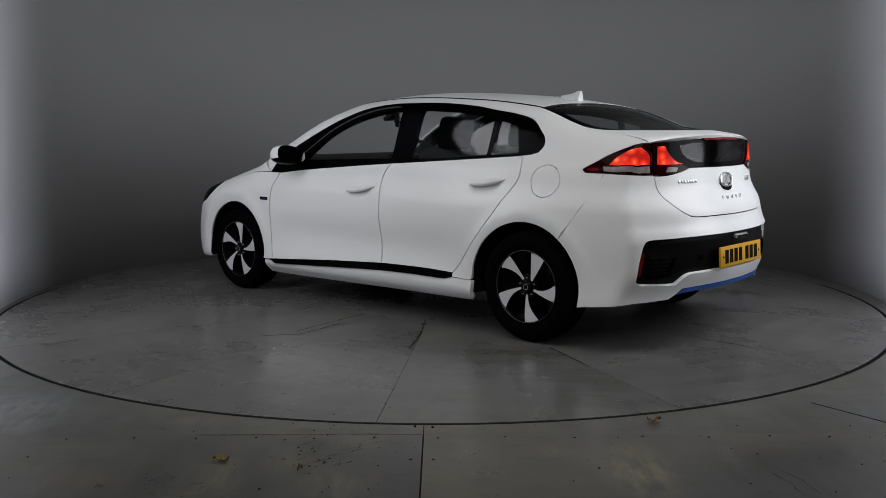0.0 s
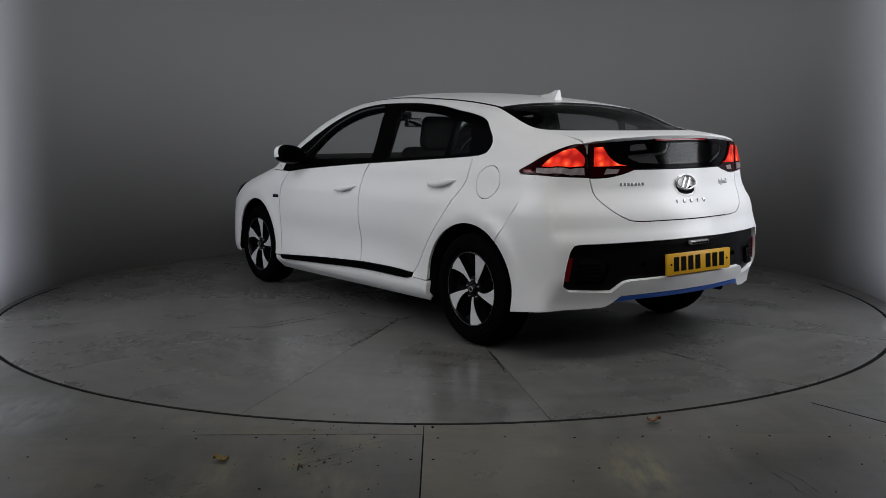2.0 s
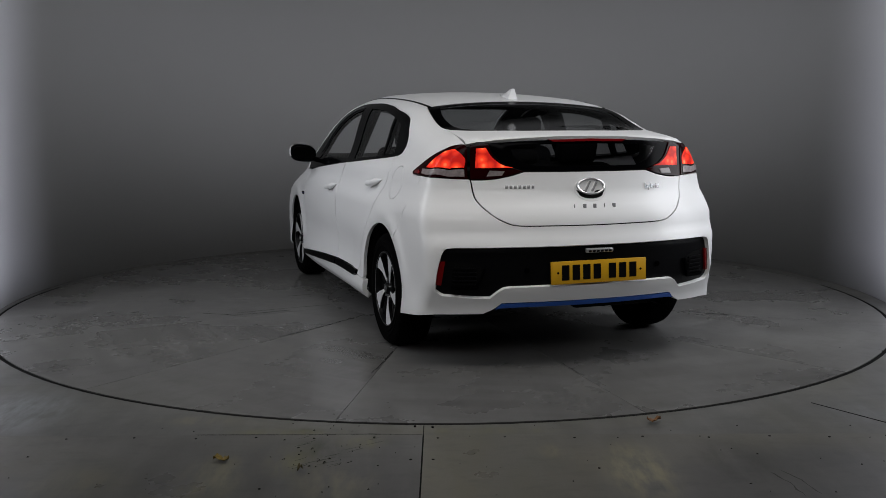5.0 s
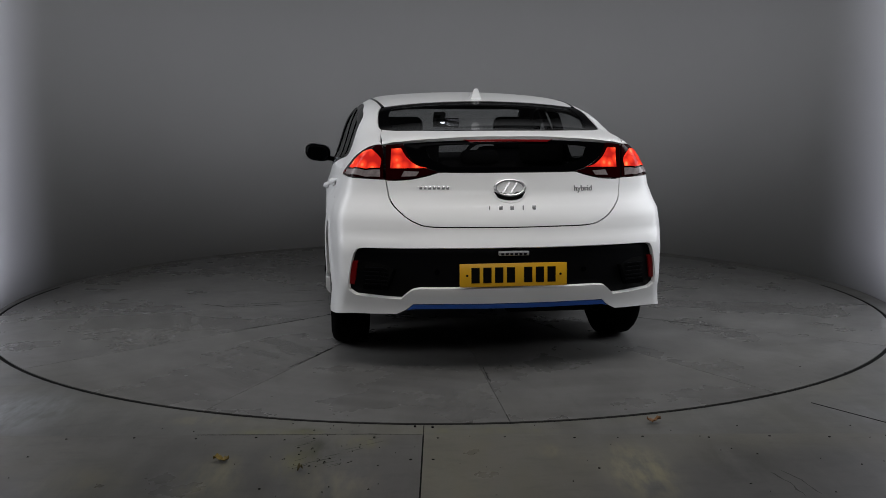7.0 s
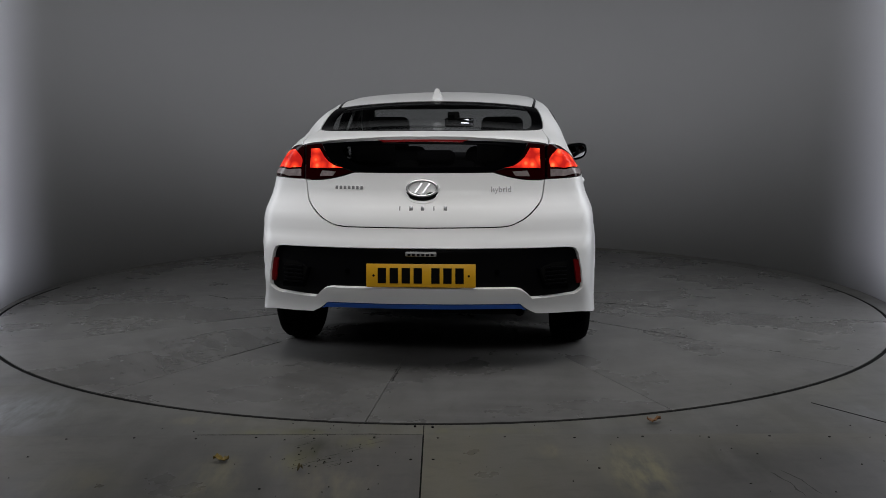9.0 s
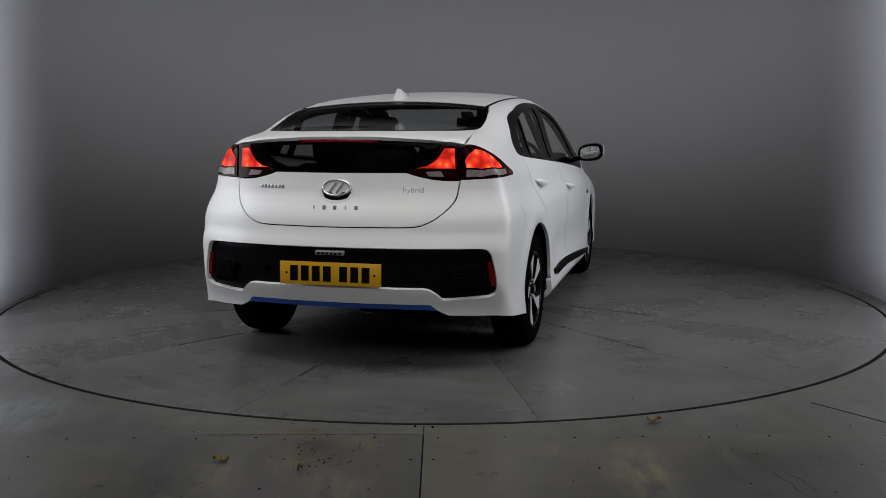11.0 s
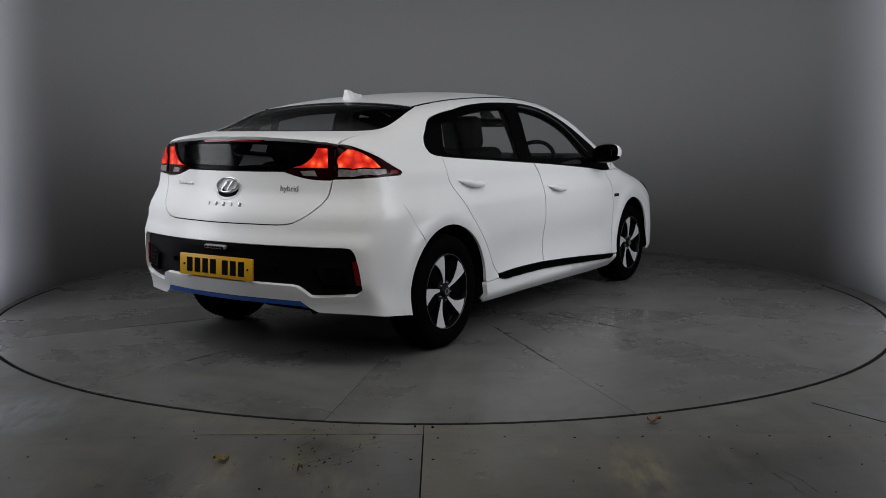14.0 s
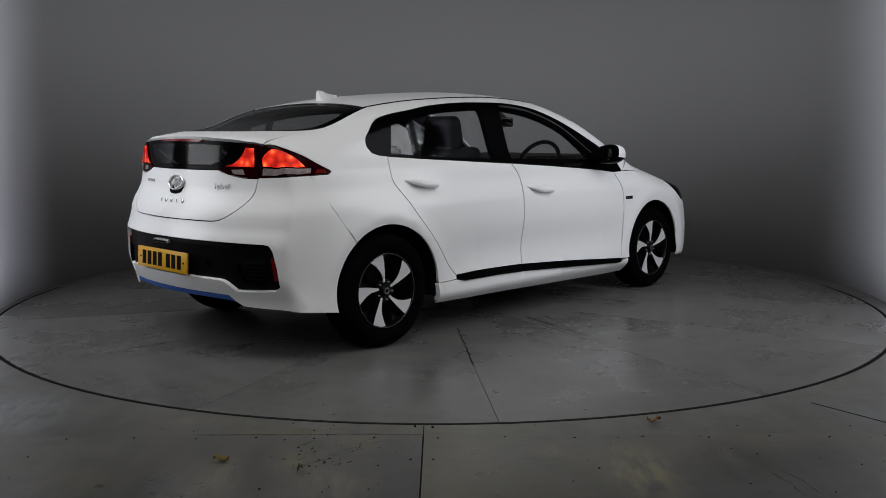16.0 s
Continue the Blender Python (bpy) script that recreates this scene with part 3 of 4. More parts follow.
def build_shell(car):
    # shared lines on the left side
    dlo_bottom = S((0.93, 0.884), (0.494, 0.915), (-0.265, 0.970), (-0.891, 1.009), (-1.30, 1.037))
    dlo_rear = S((-1.30, 1.037), (-1.355, 1.052), (-1.382, 1.09), (-1.375, 1.13), (-1.344, 1.165), (-1.265, 1.231), (-1.146, 1.264), (-0.995, 1.288))
    dlo_top = S((-0.995, 1.288), (-0.807, 1.318), (-0.57, 1.338), (-0.378, 1.344), (-0.13, 1.340), (0.06, 1.318), (0.236, 1.268), (0.424, 1.195), (0.599, 1.115), (0.729, 1.05), (0.86, 0.955), (0.93, 0.884))
    dlo = [dlo_bottom, dlo_rear, dlo_top]
    gap_front = S((0.93, 0.884), (0.82, 0.882), (0.875, 0.783), (0.896, 0.663), (0.894, 0.503), (0.880, 0.342), (0.855, 0.27))
    gap_mid = S((-0.265, 0.970), (-0.205, 0.877), (-0.213, 0.755), (-0.212, 0.648), (-0.223, 0.471), (-0.229, 0.34))
    gap_rear = S((-1.256, 1.034), (-1.270, 0.926), (-1.219, 0.832), (-1.132, 0.709), (-1.005, 0.550), (-0.898, 0.409), (-0.835, 0.340))
    seam = S((-1.572, 0.592), (-1.706, 0.779), (-1.800, 0.948))
    lamp_low = S((-1.800, 0.948), (-1.70, 0.950), (-1.685, 0.952))
    lamp_high = S((-1.685, 0.952), (-1.668, 0.967), (-1.72, 0.997), (-1.80, 1.045), (-1.872, 1.080), (-1.955, 1.103))
    shut = np.vstack([S((-1.955, 1.103)), T((-1.80, 0.598), (-1.62, 0.583))])
    glass_side = T((-1.62, 0.583), (-1.56, 0.592), (-1.48, 0.592), (-1.36, 0.582), (-1.235, 0.560))
    glass_top = T((-1.235, 0.560), (-1.222, 0.36), (-1.21, 0.0))
    screen_top = T((0.34, 0.0), (0.31, 0.3), (0.22, 0.55))
    screen_side = T((0.22, 0.55), (0.55, 0.60), (0.85, 0.655), (1.06, 0.70))
    fuel = S(*[(-1.445 + 0.094 * math.cos(a), 0.898 + 0.087 * math.sin(a)) for a in np.linspace(0, 2 * math.pi, 17)])

    rear_q = S((-0.835, 0.340), (-0.833, 0.318), (-0.985, 0.314))
    half = [screen_top, screen_side, np.vstack([T((1.06, 0.70)), S((0.93, 0.884))]), dlo_top[::-1], dlo_rear[::-1][:-1],
            np.vstack([dlo_rear[1:2], S((-1.30, 1.037), (-1.256, 1.034))]), gap_rear, rear_q[[0, 1]], rear_q[[1, 2]], round_arch(-1.345, 0.312, 0.360, 2, 129),
            seam, lamp_low, lamp_high, shut, glass_side, glass_top]
    panel("body_shell", car, PAINT, mirrored(half), "hoop", [[fuel]], depth=0.02, label="white painted roof, pillars and rear wings")

    panel("headlining", car, CABIN, mirrored(half), "hoop", out=-0.03, depth=0.002, gap=0.012, label="dark cabin lining")

    for side in (1, -1):
        put = (lambda r: r) if side > 0 else flipped
        if side > 0:
            panel("fuel_flap", car, PAINT, [fuel], gap=0.0025, step=0.01)
        wing = [gap_front[1:], np.vstack([gap_front[-1:], S((0.955, 0.262))]), round_arch(1.322, 0.302, 0.352, 186, 12), S((1.665, 0.375), (1.683, 0.44), (1.70, 0.50), (1.72, 0.57), (1.74, 0.64)),
                S((1.74, 0.64), (1.66, 0.70), (1.56, 0.785)), S((1.56, 0.785), (1.2, 0.865), (0.93, 0.884)), np.vstack([S((0.93, 0.884), (0.82, 0.882))])]
        panel("front_wing", car, PAINT, put(wing), gap=0.003)
        lamp = panel("headlamp", car, BLACK, put([S((1.56, 0.785), (1.66, 0.70), (1.74, 0.64)), S((1.74, 0.64), (1.86, 0.60)), S((1.86, 0.60), (1.88, 0.65), (1.72, 0.75)), S((1.72, 0.75), (1.60, 0.795)), S((1.60, 0.795), (1.56, 0.785))]), gap=0.003, label="dark headlamp behind a clear lens")
        front = [S((0.82, 0.882), (0.494, 0.915), (-0.265, 0.970)), gap_mid, S((-0.229, 0.340), (0.30, 0.310), (0.855, 0.27)), gap_front[1:][::-1]]
        door_f = panel("front_door", car, PAINT, put(front), holes=(), gap=0.004, grid=0.025)
        rear = [S((-0.265, 0.970), (-0.891, 1.009), (-1.256, 1.034)), gap_rear, S((-0.835, 0.340), (-0.60, 0.345), (-0.229, 0.340)), gap_mid[::-1]]
        door_r = panel("rear_door", car, PAINT, put(rear), gap=0.0045, grid=0.025)
        sill = [S((0.965, 0.165), (0.952, 0.262)), S((0.952, 0.262), (0.850, 0.246)), S((0.850, 0.246), (-0.214, 0.296), (-0.77, 0.303)), S((-0.77, 0.303), (-0.833, 0.3165)), S((-0.833, 0.3165), (-0.985, 0.3125)),
                S((-0.985, 0.3125), (-0.975, 0.195)), S((-0.975, 0.195), (0.0, 0.178), (0.965, 0.165))]
        panel("sill", car, PAINT, put(sill), depth=0.03, gap=0.0005)
        trim_f = [S((0.850, 0.273), (0.30, 0.311), (-0.224, 0.338)), S((-0.224, 0.338), (-0.224, 0.297)), S((-0.224, 0.297), (0.30, 0.270), (0.825, 0.244)), S((0.825, 0.244), (0.852, 0.256), (0.850, 0.273))]
        panel("side_trim", door_f, BLACK, put(trim_f), out=0.012, depth=0.03, label="gloss black sill strip")
        trim_r = [S((-0.236, 0.339), (-0.60, 0.347), (-0.79, 0.349)), S((-0.79, 0.349), (-0.826, 0.338), (-0.83, 0.322), (-0.77, 0.303)), S((-0.77, 0.303), (-0.50, 0.302), (-0.236, 0.298)), S((-0.236, 0.298), (-0.236, 0.339))]
        panel("side_trim", door_r, BLACK, put(trim_r), out=0.012, depth=0.03, label="gloss black sill strip")

        # door windows: black frames with panes in them
        pane_f = [S((0.585, 0.972), (0.45, 1.08), (0.293, 1.17), (0.056, 1.255), (-0.10, 1.288), (-0.255, 1.305)), S((-0.255, 1.305), (-0.243, 0.998)), S((-0.243, 0.998), (0.20, 0.985), (0.585, 0.972))]
        pane_r = [S((-0.425, 1.308), (-0.751, 1.288), (-1.005, 1.246)), S((-1.005, 1.246), (-1.000, 1.028)), S((-1.000, 1.028), (-0.70, 1.012), (-0.403, 0.996)), S((-0.403, 0.996), (-0.425, 1.308))]
        pane_q = [S((-1.040, 1.236), (-1.17, 1.205)), S((-1.17, 1.205), (-1.22, 1.05)), S((-1.22, 1.05), (-1.034, 1.033)), S((-1.034, 1.033), (-1.040, 1.236))]
        cut = S((-0.335, 1.343), (-0.325, 0.974))
        fr_f = [S((0.93, 0.884), (0.494, 0.915), (-0.325, 0.974)), cut[::-1], S((-0.335, 1.343), (-0.13, 1.340), (0.06, 1.318), (0.236, 1.268), (0.424, 1.195), (0.599, 1.115), (0.729, 1.05), (0.86, 0.955), (0.93, 0.884))]
        fr_r = [S((-0.325, 0.974), (-0.891, 1.009), (-1.30, 1.037)), dlo_rear, S((-0.995, 1.288), (-0.807, 1.318), (-0.57, 1.338), (-0.335, 1.343)), cut]
        panel("window_frame", door_f, BLACK, put(fr_f), holes=[put(pane_f)], gap=0.001, depth=0.03, label="gloss black window surround")
        panel("window_frame", door_r, BLACK, put(fr_r), holes=[put(pane_r), put(pane_q)], gap=0.001, depth=0.03, label="gloss black window surround")
        for nm, pn, d in (("window_glass", pane_f, door_f), ("window_glass", pane_r, door_r), ("quarter_glass", pane_q, door_r)):
            g = panel(nm, d, GLASS if d is door_f else TINT, put(pn), out=-0.004, depth=0.004, gap=-0.006, label="clear door glass")
            g.visible_shadow = False
        # raised bead; its lighter grey paints the light that the ridge catches
        bead = [S((0.60, 1.022), (0.45, 1.122), (0.293, 1.206), (0.056, 1.288), (-0.10, 1.314), (-0.22, 1.322)), S((-0.22, 1.322), (-0.22, 1.316)), S((-0.22, 1.316), (-0.10, 1.307), (0.056, 1.281), (0.293, 1.199), (0.45, 1.115), (0.60, 1.016)), S((0.60, 1.016), (0.60, 1.022))]
        panel("window_bead", door_f, BEAD, put(bead), out=0.006, depth=0.008, gap=0.0, grid=0.05, label="thin window bead, greyed for the light its ridge catches")
        # door handles
        for hx, hz, d in ((-0.03, 0.795, door_f), (-1.05, 0.872, door_r)):
            bm = bmesh.new()
            n = 14
            rows = []
            for i in range(n + 1):
                u = i / n
                x = 0.125 - 0.25 * u
                prof = min(1, u / 0.18) ** 0.5 * min(1, (1.02 - u) / 0.30)
                half_h = 0.003 + 0.016 * prof
                rise = 0.004 + 0.042 * prof
                c = Vector((hx + x, 0, hz + 0.045 * max(0, u - 0.45) + 0.004 * (u - 0.45)))
                row = []
                for k in range(8):
                    a = 2 * math.pi * k / 8
                    q = S((c.x, c.z + half_h * math.sin(a)))[0]
                    row.append(bm.verts.new((q[0], (q[1] + rise * (0.55 + 0.45 * math.cos(a)) - 0.004) * side, q[2])))
                rows.append(row)
            for i in range(n):
                for k in range(8):
                    bm.faces.new((rows[i][k], rows[i][(k + 1) % 8], rows[i + 1][(k + 1) % 8], rows[i + 1][k]))
            bm.faces.new(rows[0])
            bm.faces.new(rows[-1][::-1])
            part("handle", bm, PAINT, d, "white pull handle", sharp=60)
        # blue-lettered wing badge as plain bars
        b = S((0.965, 0.695))[0]
        bm = bmesh.new()
        box(bm, pose(b[0], side * (b[1] + 0.002), b[2]), 0.085, 0.006, 0.022, 0.002)
        part("wing_badge", bm, INK, car, "small dark badge")
        bm = bmesh.new()
        box(bm, pose(b[0] - 0.012, side * (b[1] + 0.0055), b[2]), 0.035, 0.002, 0.004)
        part("badge_bar", bm, BLUE, car, "blue bar")
        mirror_on(car, side)

    for side in (1, -1):
        put = (lambda r: r) if side > 0 else flipped
        strip = [T((-1.235, 0.556), (-0.9, 0.572), (-0.3, 0.575), (0.20, 0.555)), T((0.20, 0.555), (0.20, 0.545)), T((0.20, 0.545), (-0.3, 0.563), (-0.9, 0.560), (-1.235, 0.540)), T((-1.235, 0.540), (-1.235, 0.556))]
        panel("roof_moulding", car, BLACK, put(strip), out=0.0015, depth=0.004, gap=0.0, grid=0.1, label="thin black roof moulding")

    hood = [np.vstack([T((1.14, 0.0), (1.12, 0.35), (1.06, 0.70)), S((0.93, 0.884))]), S((0.93, 0.884), (1.2, 0.865), (1.56, 0.785)), np.vstack([S((1.56, 0.785)), T((1.78, 0.55), (1.93, 0.3), (1.98, 0.0))])]
    panel("bonnet", car, PAINT, mirrored(hood))
    screen = [T((0.34, 0.0), (0.31, 0.3), (0.22, 0.55)), screen_side, T((1.06, 0.70), (1.12, 0.35), (1.14, 0.0))]
    g = panel("windscreen", car, GLASS, mirrored(screen), out=-0.004, depth=0.004)
    g.visible_shadow = False
    face = [np.vstack([T((1.98, 0.0), (1.93, 0.3)), N((0.45, 0.70))]), np.vstack([N((0.45, 0.70)), S((1.88, 0.62), (1.74, 0.64))]), S((1.74, 0.64), (1.72, 0.57), (1.70, 0.50), (1.683, 0.44), (1.665, 0.375)), S((1.665, 0.375), (1.66, 0.22)), np.vstack([S((1.66, 0.22)), N((0.4, 0.20), (0.0, 0.20))])]
    panel("front_bumper", car, PAINT, mirrored(face), "nose", depth=0.008, gap=-0.0028)

    # tail
    lip = R((0.0, 1.136), (0.28, 1.130), (0.48, 1.117), (0.575, 1.106))
    hatch_gap = R((0.591, 0.934), (0.576, 0.844), (0.527, 0.779), (0.462, 0.734), (0.389, 0.714), (0.20, 0.712), (0.0, 0.711))
    lamp_in_side = R((0.586, 1.104), (0.590, 1.02), (0.591, 0.934))
    lamp_in_low = R((0.591, 0.934), (0.53, 0.935), (0.472, 0.940), (0.40, 0.955), (0.337, 0.974))
    lamp_in_high = R((0.337, 0.974), (0.403, 0.994), (0.45, 1.022), (0.481, 1.054), (0.505, 1.112))
    lamp_div = np.vstack([S((-1.955, 1.103)), R((0.598, 1.08), (0.597, 1.02), (0.597, 0.936))])
    lamp_out_low = np.vstack([R((0.597, 0.936), (0.66, 0.938)), S((-1.89, 0.944), (-1.800, 0.948))])

    bl = [T((-1.21, 0.0), (-1.222, 0.36), (-1.235, 0.560)), glass_side[::-1], T((-1.62, 0.583), (-1.67, 0.556), (-1.76, 0.47), (-1.88, 0.28), (-1.918, 0.12), (-1.925, 0.0))]
    hole = [T((-1.25, 0.0), (-1.258, 0.36), (-1.275, 0.50)), T((-1.275, 0.50), (-1.42, 0.53), (-1.56, 0.53)), T((-1.56, 0.53), (-1.66, 0.50), (-1.76, 0.41), (-1.85, 0.24), (-1.885, 0.0))]
    panel("rear_window_border", car, BLACK, mirrored(bl), "top", [mirrored(hole)], out=-0.002, depth=0.008, label="black printed glass border")
    g = panel("rear_window", car, REARTINT, mirrored(hole), "top", out=-0.003, depth=0.004, gap=-0.004, label="dark tinted rear window")
    g.visible_shadow = False
    spoiler = [T((-1.925, 0.0), (-1.918, 0.12), (-1.88, 0.28), (-1.76, 0.47), (-1.67, 0.556), (-1.62, 0.583)), np.vstack([T((-1.62, 0.583), (-1.80, 0.598)), S((-1.955, 1.103))]), np.vstack([S((-1.955, 1.103)), R((0.575, 1.108))]), R((0.575, 1.108), (0.48, 1.121), (0.28, 1.136), (0.0, 1.142))]
    panel("spoiler", car, PAINT, mirrored(spoiler), "top", depth=0.03, gap=0.001)
    hatch = [hatch_gap[::-1], lamp_in_low, R((0.337, 0.974), (0.17, 0.973), (0.0, 0.973))]
    tail = panel("tailgate", car, PAINT, mirrored(hatch), "tail", gap=0.0045)
    dark = [R((0.0, 1.132), (0.28, 1.126), (0.48, 1.114), (0.505, 1.112)), lamp_in_high[::-1], R((0.337, 0.974), (0.17, 0.973), (0.0, 0.973))]
    pane = [R((0.0, 1.105), (0.28, 1.10), (0.40, 1.088)), R((0.40, 1.088), (0.37, 1.035), (0.28, 1.0)), R((0.28, 1.0), (0.0, 0.998))]
    panel("tailgate_panel", tail, BLACK, mirrored(dark), "tail", [mirrored(pane)], out=-0.004, depth=0.01, label="gloss black lower glass panel")
    g = panel("lower_glass", tail, SMOKE, mirrored(pane), "tail", out=-0.005, depth=0.004, gap=-0.004, label="smoked lower tailgate glass")
    g.visible_shadow = False
    brake = [R((0.0, 1.131), (0.22, 1.127)), R((0.22, 1.127), (0.19, 1.113)), R((0.19, 1.113), (0.0, 1.116))]
    panel("high_brake_lamp", tail, REFLECT, mirrored(brake), "tail", out=0.004, depth=0.01, label="thin red high-level brake lamp")
    lower_edge = [R((0.0, 0.345), (0.30, 0.342), (0.47, 0.338)), R((0.47, 0.338), (0.505, 0.308), (0.55, 0.284)), np.vstack([R((0.55, 0.284), (0.66, 0.280)), S((-1.955, 0.276), (-1.80, 0.256), (-1.695, 0.243))])]
    arch_b = round_arch(-1.345, 0.312, 0.360, 191, 129)
    black_hole = [R((0.0, 0.619), (0.40, 0.616), (0.60, 0.613), (0.695, 0.612)), np.vstack([R((0.695, 0.612), (0.735, 0.605)), S((-2.022, 0.575))]), S((-2.022, 0.575), (-2.012, 0.49), (-1.998, 0.40)), np.vstack([S((-1.998, 0.40), (-2.003, 0.382)), R((0.74, 0.376))]), R((0.74, 0.376), (0.60, 0.366), (0.53, 0.364)), R((0.53, 0.364), (0.505, 0.39), (0.475, 0.413), (0.44, 0.420)), R((0.44, 0.420), (0.20, 0.424), (0.0, 0.424))]
    bumper = [lower_edge[0], lower_edge[1], lower_edge[2], arch_b, seam, lamp_out_low[::-1], R((0.597, 0.936), (0.591, 0.934)), hatch_gap]
    bump = panel("rear_bumper", car, PAINT, mirrored(bumper), "tail", [mirrored(black_hole)], depth=0.035, gap=0.0012)
    panel("bumper_insert", bump, MATT, mirrored(black_hole), "tail", out=-0.022, depth=0.01, gap=-0.006, grid=0.03, label="black textured bumper insert")
    blue = [R((0.0, 0.344), (0.30, 0.341), (0.475, 0.336)), R((0.475, 0.336), (0.50, 0.306)), R((0.50, 0.306), (0.47, 0.312), (0.30, 0.318), (0.0, 0.320))]
    panel("blue_strip", bump, BLUE, mirrored(blue), "tail", out=0.004, depth=0.03, label="metallic blue trim strip")
    skirt = [R((0.0, 0.318), (0.30, 0.316), (0.46, 0.310)), R((0.46, 0.310), (0.44, 0.300)), R((0.44, 0.300), (0.0, 0.303))]
    panel("diffuser", bump, DARK, mirrored(skirt), "tail", out=-0.05, depth=0.03, label="black lower diffuser")

    for side in (1, -1):
        put = (lambda r: r) if side > 0 else flipped
        outer = [lamp_high, lamp_div, lamp_out_low, lamp_low]
        lamp = panel("tail_lamp", car, LAMPRED, put(outer), "hoop", gap=0.002, grid=0.015, step=0.01, out=0.002, label="dark red outer tail lamp, lit")
        lit = [S((-1.815, 0.990), (-1.84, 1.025), (-1.875, 1.052)), S((-1.875, 1.052), (-1.935, 1.080)), np.vstack([S((-1.935, 1.080)), R((0.612, 1.04), (0.615, 0.993))]), np.vstack([R((0.615, 0.993), (0.66, 0.992), (0.70, 0.991)), S((-1.87, 0.990), (-1.815, 0.990))])]
        panel("lit_segment", lamp, LIT, put(lit), "hoop", out=0.006, gap=0.0, grid=0.012, step=0.008, depth=0.005, label="glowing red lamp segment")
        clear = [np.vstack([S((-1.785, 0.981), (-1.87, 0.982)), R((0.70, 0.983), (0.66, 0.983), (0.615, 0.984))]), R((0.615, 0.984), (0.615, 0.948)), np.vstack([R((0.615, 0.948), (0.66, 0.950), (0.70, 0.952)), S((-1.87, 0.955), (-1.795, 0.959))]), S((-1.795, 0.959), (-1.785, 0.981))]
        panel("reverse_lens", lamp, CLEAR, put(clear), "hoop", out=0.006, gap=0.0, grid=0.012, step=0.008, depth=0.005, label="clear reversing lamp lens")
        tip = [S((-1.700, 0.973), (-1.752, 0.976)), S((-1.752, 0.976), (-1.772, 0.957)), S((-1.772, 0.957), (-1.705, 0.957)), S((-1.705, 0.957), (-1.700, 0.973))]
        panel("lamp_reflector", lamp, REFLECT, put(tip), "hoop", out=0.005, gap=0.0, grid=0.02, step=0.01, depth=0.005, label="red lamp reflector")
        inner = [R((0.586, 1.104), (0.54, 1.108), (0.505, 1.112)), lamp_in_high[::-1], lamp_in_low[::-1], lamp_in_side[::-1]]
        lamp = panel("inner_lamp", car, LAMPRED, put(inner), "tail", gap=0.002, grid=0.015, step=0.01, out=0.002, label="dark red inner tail lamp, lit")
        lit = [R((0.560, 1.085), (0.515, 1.088)), R((0.515, 1.088), (0.485, 1.04), (0.44, 1.005), (0.39, 0.992)), R((0.39, 0.992), (0.565, 0.990)), R((0.565, 0.990), (0.560, 1.085))]
        panel("lit_segment", lamp, LIT, put(lit), "tail", out=0.006, gap=0.0, grid=0.012, step=0.008, depth=0.005, label="glowing red lamp segment")
        clear = [R((0.50, 0.978), (0.43, 0.974)), R((0.43, 0.974), (0.445, 0.953)), R((0.445, 0.953), (0.515, 0.950)), R((0.515, 0.950), (0.50, 0.978))]
        panel("reverse_lens", lamp, CLEAR, put(clear), "tail", out=0.006, gap=0.0, grid=0.012, step=0.008, depth=0.005, label="clear reversing lamp lens")
        refl = [S((-2.000, 0.545), (-1.990, 0.43)), np.vstack([S((-1.990, 0.43)), R((0.754, 0.425))]), R((0.754, 0.425), (0.738, 0.545)), np.vstack([R((0.738, 0.545)), S((-2.000, 0.545))])]
        panel("reflector", bump, REFLECT, put(refl), "tail", out=-0.012, gap=0.0, grid=0.03, depth=0.01, label="dark red bumper reflector")
        # vent with fins in the bumper insert
        vent = [R((0.71, 0.54), (0.64, 0.535)), R((0.64, 0.535), (0.575, 0.505), (0.60, 0.43)), R((0.60, 0.43), (0.70, 0.415)), R((0.70, 0.415), (0.71, 0.54))]
        panel("vent_pocket", bump, DARK, put(vent), "tail", out=-0.018, gap=0.0, grid=0.03, depth=0.01)
        for k in range(5):
            z = 0.515 - 0.02 * k
            fin = [R((0.705, z), (0.60, z)), R((0.60, z), (0.60, z - 0.008)), R((0.60, z - 0.008), (0.705, z - 0.008)), R((0.705, z - 0.008), (0.705, z))]
            panel("vent_fin", bump, MATT, put(fin), "tail", out=-0.010, gap=0.0, grid=0.05, depth=0.012)
        frame_v = [R((0.71, 0.424), (0.60, 0.424)), R((0.60, 0.424), (0.568, 0.51)), R((0.568, 0.51), (0.556, 0.51), (0.590, 0.408)), R((0.590, 0.408), (0.71, 0.404)), R((0.71, 0.404), (0.71, 0.424))]
        panel("vent_frame", bump, BLACK, put(frame_v), "tail", out=-0.006, gap=0.0, grid=0.04, depth=0.02)
        # parking sensor
        q = R((side * 0.36, 0.50))[0]
        bm = bmesh.new()
        lathe(bm, [(0.0, 0.0), (0.012, 0.0), (0.0125, 0.004), (0.0125, 0.012)], 16, pose(q[0] + 0.012, q[1], q[2], 0, 0, -90))
        part("parking_sensor", bm, BLACK, bump)
    rear_fittings(car, tail, bump)


